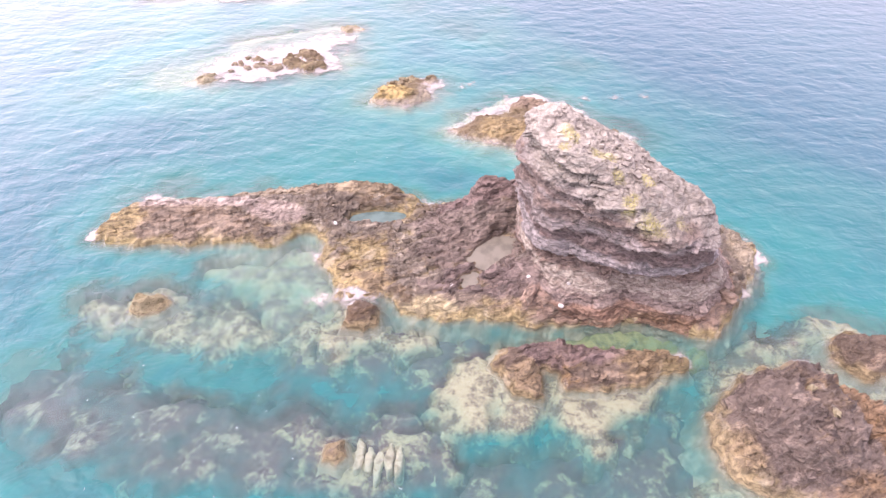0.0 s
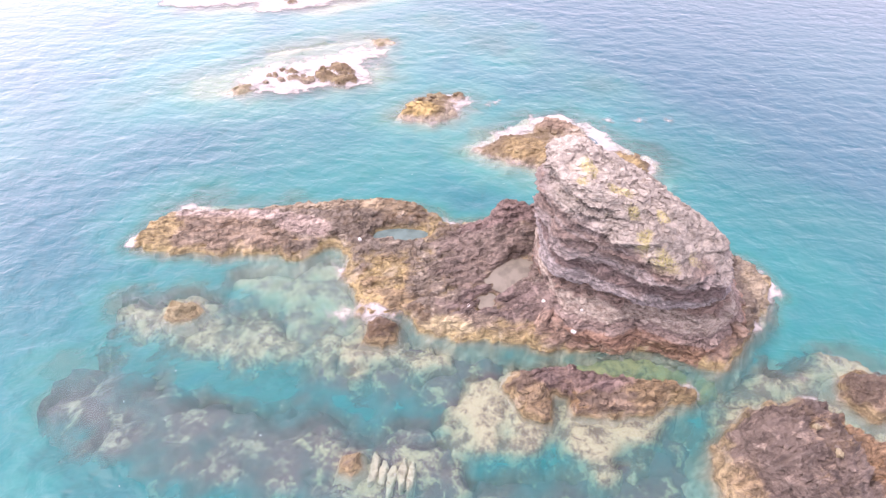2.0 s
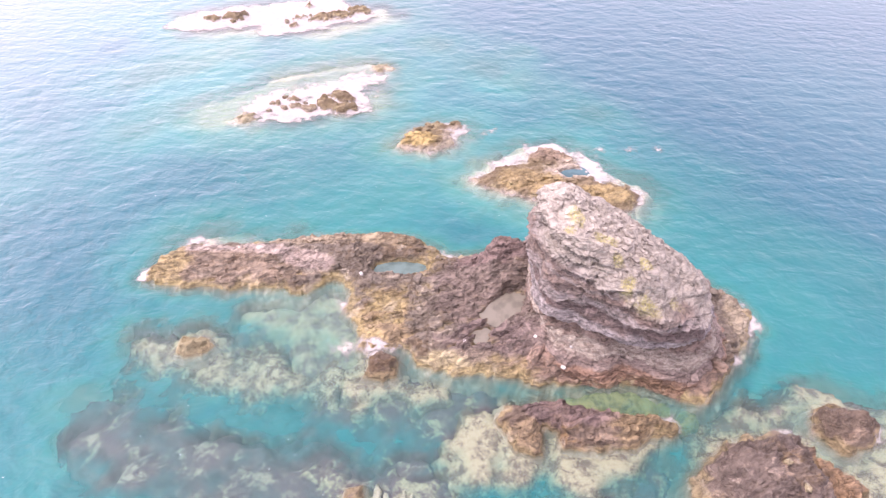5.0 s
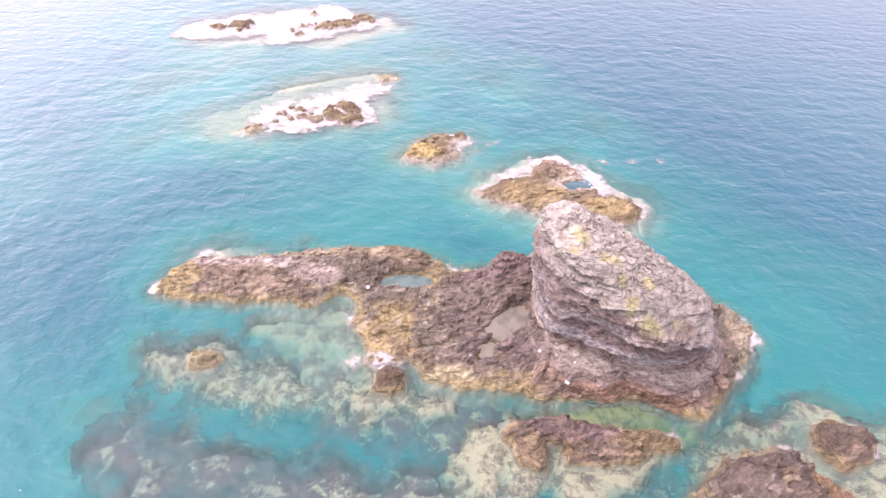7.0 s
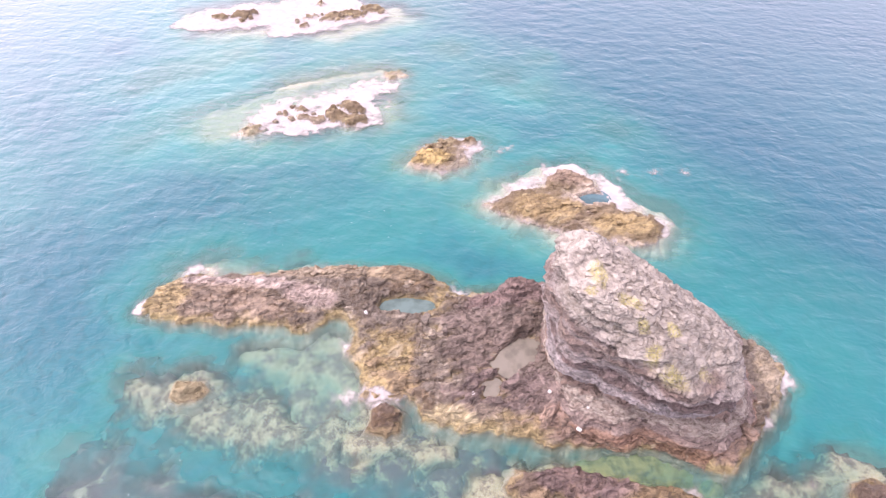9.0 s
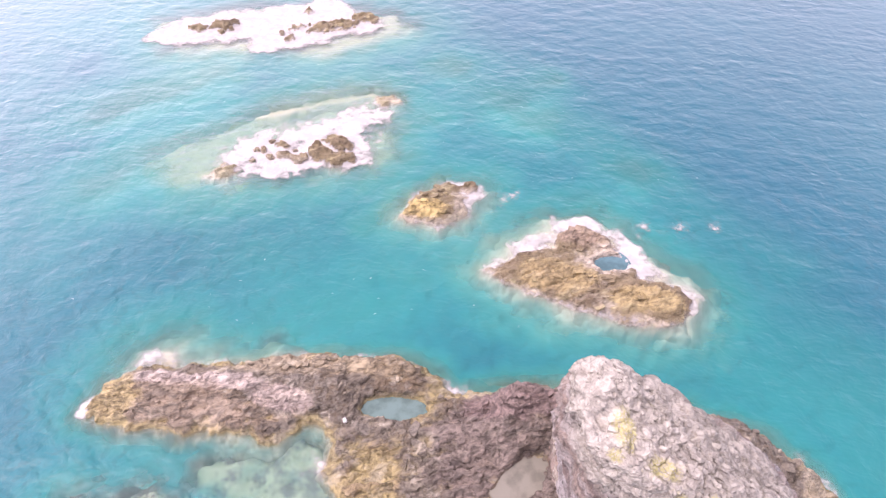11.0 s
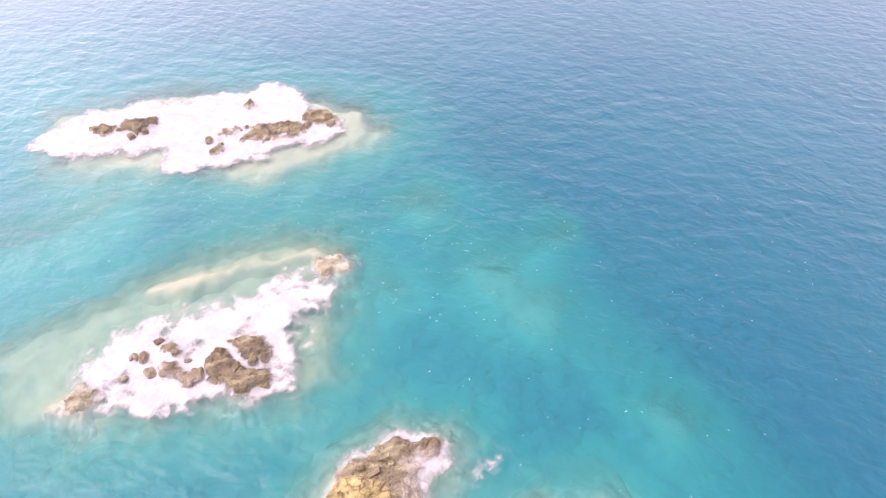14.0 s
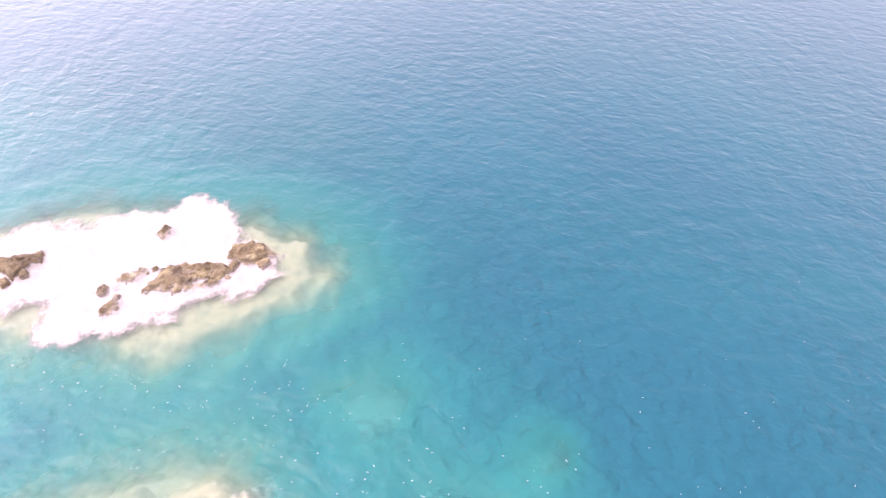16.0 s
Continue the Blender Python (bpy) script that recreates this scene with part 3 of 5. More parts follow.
def island_top(x, y):
    h = 0.72 + 0.75 * np.exp(-(along(x, y, -23.5, 32.6, -9.5, 34.2) / 1.5) ** 2) + 0.7 * np.exp(-(along(x, y, -9, 35.6, -4, 36.0) / 0.9) ** 2)
    h = h + 2.9 * np.exp(-(along(x, y, 3.6, 33.6, 7.5, 33.2) / 1.5) ** 2) + 0.9 * np.exp(-(along(x, y, 1.2, 31.8, 5.5, 30.8) / 1.3) ** 2)
    h = h + 1.2 * lump(x, y, 7.4, 26.6, 2.2) + 0.5 * np.exp(-(along(x, y, 8, 24.0, 18, 23.6) / 1.6) ** 2) + 3.8 * lump(x, y, 16.8, 31.2, 2.6)
    h = h + 0.5 * lump(x, y, 19.5, 26.5, 2.5) - 0.35 * lump(x, y, -5, 29.5, 3.0)
    for cx, cy, rx, ry, turn, deep in ((-4.9, 33.2, 2.4, 0.9, 4, 1.6), (4.4, 29.2, 2.3, 0.95, 52, 1.4), (2.3, 26.0, 1.1, 0.6, 60, 0.7)):
        c, s = math.cos(radians(turn)), math.sin(radians(turn))
        u, v = ((x - cx) * c + (y - cy) * s) / rx, (-(x - cx) * s + (y - cy) * c) / ry
        h = h - deep * np.exp(-((u * u + v * v) ** 2))
    return h


island = new("rock_island")
tagged(island, "low brown volcanic island with a tall grey layered headland", "island")
island_height = outcrop(ISLAND, island_top, 1.0, 3, jag=0.35, rough=0.26, under=2.4, size=1.5)
LAND.append(bounded(island_height, ISLAND))
platform = new("platform", crag_mesh("platform", (-31, 28, 18, 41), 0.08, island_height, MAT_PLATFORM, -7.0, 0.24, 3))
platform.parent = island
platform["label"] = "low brown rock platform with an ochre weed edge"

# plan outlines of the stack at rising levels, from its front left corner round by the right
STACK = [
    (-1.5, [(6.8, 23.8), (9.8, 22.6), (13.2, 22.6), (17.4, 21.7), (21.2, 26.4), (19.6, 32.0), (13.0, 34.6), (6.6, 34.4)]),
    (1.1, [(6.9, 24.6), (9.9, 22.9), (13.4, 22.9), (17.3, 22.3), (20.4, 26.6), (19.0, 31.8), (12.8, 34.2), (6.6, 34.0)]),
    (2.5, [(6.9, 25.7), (9.6, 23.8), (13.4, 23.4), (17.2, 23.2), (19.4, 26.8), (18.2, 31.4), (12.5, 33.6), (6.6, 33.6)]),
    (3.8, [(6.8, 26.7), (9.8, 25.3), (13.3, 24.6), (16.7, 24.6), (18.5, 27.0), (17.2, 31.0), (12.3, 33.1), (6.6, 33.2)]),
    (4.5, [(6.5, 26.2), (9.0, 24.6), (12.8, 22.8), (16.5, 23.4), (18.2, 26.7), (16.8, 30.6), (12.0, 32.6), (6.4, 32.8)]),
    (6.5, [(6.6, 26.4), (9.3, 24.6), (12.4, 23.0), (15.9, 23.5), (17.6, 26.5), (15.8, 29.8), (11.5, 31.9), (6.3, 32.0)]),
    (None, [(7.0, 26.8), (9.2, 25.1), (11.9, 23.1), (14.8, 23.3), (16.8, 26.1), (14.6, 29.0), (10.8, 31.2), (6.1, 31.3)]),
]


def stack_top(x, y):
    return 11.5 - 0.42 * np.maximum(0, x - 8.0) - 0.4 * np.maximum(0, 25.6 - y)


def ring_of(poly, n):
    """n points round an outline, rounded at its corners."""
    p = np.array(poly)
    t = np.arange(n) / n * len(p)
    k, f = np.floor(t).astype(int), (t - np.floor(t))[:, None]
    a, b, c, d = [p[(k + j) % len(p)] for j in (-1, 0, 1, 2)]
    return 0.5 * (2 * b + (c - a) * f + (2 * a - 5 * b + 4 * c - d) * f ** 2 + (3 * b - a - 3 * c + d) * f ** 3)


def build_stack():
    n, rows, caps = 640, 330, 90
    reach = np.cumsum([0, 2.4, 1.6, 1.6, 0.9, 2.0, 3.6])
    rings = [ring_of(poly, n) for _, poly in STACK]
    levels = [np.full(n, z) if z is not None else stack_top(r[:, 0], r[:, 1]) - 0.5 for (z, _), r in zip(STACK, rings)]
    pts = []
    for j in range(rows):
        f = j / (rows - 1) * reach[-1]
        k = min(int(np.searchsorted(reach, f, side="right")) - 1, len(reach) - 2)
        g = (f - reach[k]) / (reach[k + 1] - reach[k])
        z = levels[k] * (1 - g) + levels[k + 1] * g
        g = smooth(0, 1, np.array(g)) * 0.5 + g * 0.5
        xy = rings[k] * (1 - g) + rings[k + 1] * g
        pts.append(np.column_stack([xy, z]))
    mid = rings[-1].mean(0)
    for j in range(1, caps):
        g = (j / (caps - 1)) ** 0.9
        xy = rings[-1] * (1 - g) + mid * g
        z = stack_top(xy[:, 0], xy[:, 1]) - 0.5 * (1 - g) ** 6
        pts.append(np.column_stack([xy, z]))
    p = np.array(pts)                                     # rings, points round, xyz
    wall = np.clip((rows + 8 - np.arange(len(p))) / 13.0, 0, 1)[:, None]
    tx = np.roll(p[..., :2], -1, 1) - np.roll(p[..., :2], 1, 1)
    out = np.stack([tx[..., 1], -tx[..., 0]], -1)
    out /= np.linalg.norm(out, axis=-1, keepdims=True) + 1e-6
    x, y, z = p[..., 0], p[..., 1], p[..., 2]
    bed = z + 0.06 * (x - 11) + 0.55 * fbm(x * 0.22, y * 0.22, z * 0.25, 3, 5) + 0.01 * (x - 12) ** 2
    f = bed / 1.05 + 0.45 * vnoise(0 * x, 0 * x, bed * 0.7, 6)
    u = f - np.floor(f)
    course = smooth(0.0, 0.16, u) * (1 - 0.5 * u)          # undercut at its foot, worn back towards its top
    layer = hashed(np.floor(f), np.floor(0.22 * x + 0.3 * y + 3 * hashed(np.floor(f), 0 * f, 0 * f, 71)), 0 * f, 77)
    fine = bed / 0.34 + 0.6 * vnoise(x * 0.5, y * 0.5, bed, 8)
    v = fine - np.floor(fine)
    comb = smooth(0.0, 0.25, v) * (1 - 0.6 * v)
    patchy = np.clip(0.9 + 0.7 * fbm(x * 0.35, y * 0.35, z * 0.5, 3, 15), 0.3, 1.3)
    ledge = 1 - 0.6 * (1 - smooth(2.6, 4.0, z))
    push = wall * (patchy * ledge * (0.95 * (course - 0.4) * (0.35 + 0.95 * layer) + 0.16 * (comb - 0.4)) + 0.3 * fbm(x * 0.4, y * 0.4, z * 0.5, 4, 11))
    w1, w2 = 0.5 * fbm(x * 0.7, y * 0.7, z * 0.7, 3, 23), 0.5 * fbm(x * 0.7 + 7, y * 0.7, z * 0.7, 3, 24)
    f1, f2, own = cells(x * 0.55 + w1, y * 0.55 + w2, z * 0.6, 21)
    g1, g2, own2 = cells(x * 1.5 + w2, y * 1.5 + w1, z * 1.7, 31)
    blocks = 0.2 * (own - 0.5) - 0.12 * np.exp(-((f2 - f1) / 0.05) ** 2) + 0.09 * (own2 - 0.5) - 0.06 * np.exp(-((g2 - g1) / 0.08) ** 2)
    blocks = blocks + 0.05 * ridged(x * 0.6, y * 0.6, z * 1.5, 5, 35)
    push = push + wall * blocks
    p[..., 0] += out[..., 0] * push
    p[..., 1] += out[..., 1] * push
    crown = 1 - wall
    p[..., 2] += crown * (blocks * 0.9 + 0.35 * fbm(x * 0.5, y * 0.5, 0 * x, 4, 41)) + wall * 0.12 * fbm(x * 1.5, y * 1.5, z * 1.5, 3, 51)
    p[..., :2] += (crown * 0.12)[..., None] * np.stack([fbm(x * 2, y * 2, z, 3, 61), fbm(x * 2 + 9, y * 2, z, 3, 62)], -1)
    i = np.arange(p.shape[0] * n).reshape(p.shape[0], n)
    r = np.roll(i, -1, 1)
    quads = np.stack([i[:-1], r[:-1], r[1:], i[1:]], -1).reshape(-1, 4)
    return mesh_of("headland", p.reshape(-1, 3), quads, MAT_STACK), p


headland_mesh, HEADLAND = build_stack()
headland = new("headland", headland_mesh)
headland.parent = island
headland["label"] = "tall grey layered headland with yellow lichen"
LAND.append(lambda x, y: np.where(inside(x, y, STACK[3][1]) > 0, 6.0, -9.0))
pool("tide_pool", -4.9, 33.2, 0.1, 3.2, island_height, MAT_POOL, "oval grey-green tide pool in the rock platform")
pool("rock_pool", 4.4, 29.2, 0.72, 2.7, island_height, MAT_MUD, "muddy brown rain pool beside the tall headland")
pool("rock_pool", 2.3, 26.0, 0.5, 0.9, island_height, MAT_MUD, "small muddy rain pool in dark rock")


def stone(x, y, long, wide, high, turn, seed, label, ground=None, material=None, group="loose boulders on the island"):
    """A loose angular block lying on the platform."""
    bm = bmesh.new()
    bmesh.ops.create_icosphere(bm, subdivisions=4, radius=1.0)
    for v in bm.verts:
        d = v.co.normalized()
        p = Vector((d.x * 1.3, d.y * 1.3, d.z * 1.3 + seed))
        r = 1 + 0.35 * noise.noise(p) + 0.18 * noise.noise(p * 2.7) + 0.07 * noise.noise(p * 7)
        box = max(abs(d.x), abs(d.y), abs(d.z))
        v.co = d * r / (0.35 + 0.65 * box)
    me = bpy.data.meshes.new("boulder")
    bm.to_mesh(me)
    bm.free()
    me.polygons.foreach_set("use_smooth", np.ones(len(me.polygons), bool))
    me.materials.append(material or MAT_PLATFORM)
    ob = new("boulder", me)
    ground_z = float((ground or island_height)(np.array([x]), np.array([y]))[0])
    ob.matrix_world = Matrix.Translation((x, y, ground_z + high * 0.25)) @ pose(0, 0, 0, 0, 6, turn) @ Matrix.Diagonal((long / 2, wide / 2, high / 2, 1))
    return tagged(ob, label, "boulder", group)


stone(6.4, 24.3, 2.4, 0.75, 0.7, 62, 1, "long brown slab lying below the headland")
stone(5.4, 31.9, 1.0, 0.6, 0.45, 20, 2, "rounded brown boulder at the foot of the headland")
stone(3.9, 26.4, 1.3, 0.8, 0.4, 40, 3, "flat grey-brown boulder on the dark rock bed")
stone(2.6, 24.7, 0.9, 0.6, 0.4, 10, 4, "small brown boulder near the weed edge")
stone(-10.4, 32.3, 0.7, 0.5, 0.4, 30, 5, "small pale boulder on the island's arm")
stone(19.0, 23.9, 1.7, 0.7, 0.6, 125, 6, "grey slab lying at the headland's seaward foot")

for x, y, z, k in ((-8.0, 31.6, 0.85, 21), (8.1, 22.9, 1.35, 22), (8.7, 24.1, 2.3, 23), (6.3, 25.6, 1.3, 24), (1.0, 25.2, 0.7, 25)):
    stone(x, y, 0.38, 0.24, 0.2, 40 * k, k, "small white stone lying on the brown rock", lambda px, py, z=z: np.array([z]), MAT_WHITE_STONE, "white stones on the island")

# ---- smaller rocks round the island ----
rock("boulder", [(-20.9, 23.3), (-20.7, 24.4), (-19.0, 24.8), (-18.2, 24.1), (-18.6, 23.1), (-20.0, 22.9)], 0.6, 0.5, 101, MAT_TAN,
     "small ochre boulder above a pale sunken reef", jag=0.2, step=0.08)
rock("boulder", [(-6.2, 22.2), (-6.2, 23.8), (-5.2, 24.4), (-4.0, 23.8), (-3.8, 22.3), (-4.8, 21.8)], 0.8, 0.5, 102, MAT_NEAR,
     "rusty brown boulder close to the island's neck", jag=0.2, step=0.08)
notched = rock("shore_rock", [(3.5, 19.2), (4.1, 20.3), (8.0, 20.7), (10.4, 20.5), (11.9, 20.2), (15.2, 19.9), (15.6, 19.4), (14.2, 18.7), (11.8, 17.6),
                    (9.2, 17.2), (7.7, 17.4), (7.5, 18.6), (6.6, 18.7), (6.4, 17.0), (5.9, 16.4), (5.0, 17.2), (4.2, 18.0)], 0.95, 0.8, 103, MAT_NEAR,
     "long rusty rock with a notch, close to the island", jag=0.3, step=0.08, rough=0.5)
notched_height = LAND[-1]
DOME = [(16.5, 16.7), (18.1, 18.0), (20.3, 18.6), (22.2, 18.6), (23.0, 17.0), (23.6, 15.0), (23.0, 13.7), (21.2, 11.6), (19.0, 12.2), (17.4, 13.6)]
domed = rock("shore_rock", [(14.9, 14.0), (16.0, 16.3), (17.7, 17.9), (20.3, 19.2), (22.9, 19.3), (24.4, 17.9), (26.4, 15.8), (25.8, 13.0), (24.0, 10.5),
                    (20.7, 10.0), (18.0, 10.8), (15.6, 12.4)], lambda x, y: 0.75 + 0.95 * smooth(-0.25, 0.7, inside(x, y, DOME)) + 0.6 * lump(x, y, 20.3, 15.2, 3.2) + 0.35 * np.exp(-(along(x, y, 24.0, 18.2, 25.2, 13.8) / 0.6) ** 2), 1.3, 104,
     MAT_DOME, "broad domed brown rock with an ochre foot", jag=0.4, step=0.085, rough=0.55)
domed_height = LAND[-1]
for x, y, long, turn, k in ((20.9, 16.4, 0.5, 30, 11), (21.4, 14.8, 0.5, 80, 12)):
    stone(x, y, long, long * 0.75, 0.4, turn, k, "pale rounded boulder lying on the broad domed rock", LAND[-1], MAT_WASHED, "pale boulders on the domed rock")
rock("shore_rock", [(24.8, 19.8), (25.5, 21.6), (26.8, 22.0), (28.6, 21.6), (29.3, 20.4), (28.0, 18.8), (25.9, 18.2)], 1.0, 0.9, 105, MAT_NEAR,
     "small brown rock washed by foam", jag=0.3, step=0.11)
golden = rock("sea_rock", [(1.0, 46.9), (3.3, 48.8), (5.1, 50.0), (6.7, 49.8), (7.2, 52.2), (10.0, 52.8), (12.0, 52.0), (12.6, 50.4), (13.6, 49.0), (14.2, 47.2), (17.6, 46.4),
                  (18.3, 45.2), (17.0, 42.8), (12.9, 42.6), (7.6, 43.8), (2.6, 45.5)],
     lambda x, y: 0.62 + 0.35 * lump(x, y, 9, 51.6, 1.6) - 0.5 * lump(x, y, 14.0, 49.6, 1.7) + 0.25 * np.exp(-(along(x, y, 4, 47.5, 16, 44.8) / 1.2) ** 2) - 1.5 * np.exp(-(((x - 11.8) / 1.42) ** 2 + ((y - 48.6) / 1.0) ** 2) ** 2), 1.1, 106,
     MAT_GOLD, "flat golden weed-grown rock with a round pool", jag=0.4, step=0.11, rough=0.3, under=1.35)
golden_height = LAND[-1]
pool("rock_pool", 11.8, 48.6, 0.10, 1.8, LAND[-1], MAT_BLUE_POOL, "round blue-grey pool in the golden rock")
small_golden = rock("sea_rock", [(-7.9, 52.8), (-7.1, 54.6), (-5.0, 56.6), (-3.8, 57.8), (-0.6, 58.0), (-0.2, 57.0), (-1.6, 55.6), (-1.3, 53.6), (-3.9, 52.0), (-6.2, 52.4)],
     lambda x, y: 0.85 - 0.8 * lump(x, y, -1.3, 55.7, 1.9), 0.9, 107, MAT_GOLD, "small golden weed-grown rock with a foaming side", jag=0.35, step=0.11, rough=0.3, under=1.35)
small_golden_height = LAND[-1]
NEAR_SURF = [
    (0.6, [(-18.2, 63.8), (-17.1, 64.3), (-15.0, 63.9), (-14.5, 62.7), (-16.6, 62.1)]),
    (0.5, [(-19.5, 61.2), (-18.2, 63.0), (-16.6, 61.8), (-14.0, 61.5), (-13.6, 60.6), (-15.5, 59.4), (-18.2, 60.2)]),
    (0.4, [(-22.7, 60.8), (-21.1, 61.5), (-20.2, 60.3), (-21.7, 59.7)]),
    (0.38, [(-24.3, 63.1), (-22.9, 62.9), (-21.1, 62.7), (-21.1, 61.7), (-22.6, 61.9)]),
    (0.2, [(-28.8, 57.0), (-27.6, 58.6), (-25.4, 58.5), (-26.2, 56.6)]),
    (0.2, [(-13.5, 72.9), (-11.7, 73.9), (-11.0, 72.5), (-12.7, 71.0)]),
]
for k, (top, ring) in enumerate(NEAR_SURF):
    rock("sea_rock", ring, top, 0.5, 120 + k, MAT_GOLD if k < 4 else MAT_WASHED, "jagged olive-brown rock standing in white surf" if k < 4 else "low pale rock washed by white surf", jag=0.45, step=0.11, rough=0.45, under=1.4, group="rocks of the first surf reef")
FAR_SURF = [
    (0.5, [(-26.4, 88.2), (-26.7, 91.1), (-21.8, 92.1), (-19.7, 91.8), (-21.2, 89.9), (-23.6, 88.2)]),
    (0.5, [(-21.0, 92.7), (-21.2, 94.2), (-18.5, 95.3), (-16.7, 93.8), (-18.8, 92.1)]),
    (0.6, [(-40.6, 88.0), (-40.4, 89.8), (-37.7, 91.2), (-36.9, 90.1), (-37.9, 87.4)]),
    (0.55, [(-43.8, 87.7), (-42.6, 88.9), (-40.9, 89.2), (-41.0, 87.2), (-41.8, 86.7)]),
    (0.4, [(-28.6, 94.6), (-28.0, 95.5), (-27.1, 95.2), (-27.4, 94.4)]),
    (0.45, [(-29.7, 88.6), (-28.2, 90.7), (-26.9, 90.8), (-28.3, 88.4)]),
    (0.5, [(-29.8, 86.4), (-28.4, 87.2), (-27.6, 85.6), (-28.8, 85.3)]),
]
for k, (top, ring) in enumerate(FAR_SURF):
    rock("sea_rock", ring, top, 0.5, 140 + k, MAT_GOLD, "low golden-brown rock in a sheet of white surf", jag=0.45, step=0.13, rough=0.45, under=1.4, group="rocks of the far surf reef")
chance = random.Random(5)
for places, count, label, group in (
        (((-22.6, 61.6, 2.2), (-20.0, 60.4, 1.6), (-16.8, 61.6, 3.0), (-14.4, 60.4, 1.2), (-24.5, 60.6, 1.4)), 18, "small olive-brown boulder awash in white surf", "boulders of the first surf reef"),
        (((-24.0, 90.2, 3.5), (-19.0, 93.0, 2.0), (-29.0, 88.0, 2.0), (-39.0, 88.6, 2.4)), 14, "small golden-brown boulder in a sheet of white surf", "boulders of the far surf reef")):
    for k in range(count):
        cx, cy, r = places[k % len(places)]
        long = chance.uniform(0.45, 1.1)
        stone(cx + chance.gauss(0, 0.5) * r, cy + chance.gauss(0, 0.35) * r, long, long * chance.uniform(0.5, 0.8), long * 0.6, chance.uniform(0, 180), 40 + k, label,
              lambda px, py: np.array([0.06]), MAT_GOLD, group)
rock("boulder", [(-6.0, 12.9), (-6.0, 13.9), (-5.0, 14.1), (-4.7, 13.2), (-5.2, 12.7)], 0.28, 0.4, 108, MAT_DOME, "small brown boulder breaking the surface on a sunken reef",
     jag=0.15, step=0.08, rough=0.15)

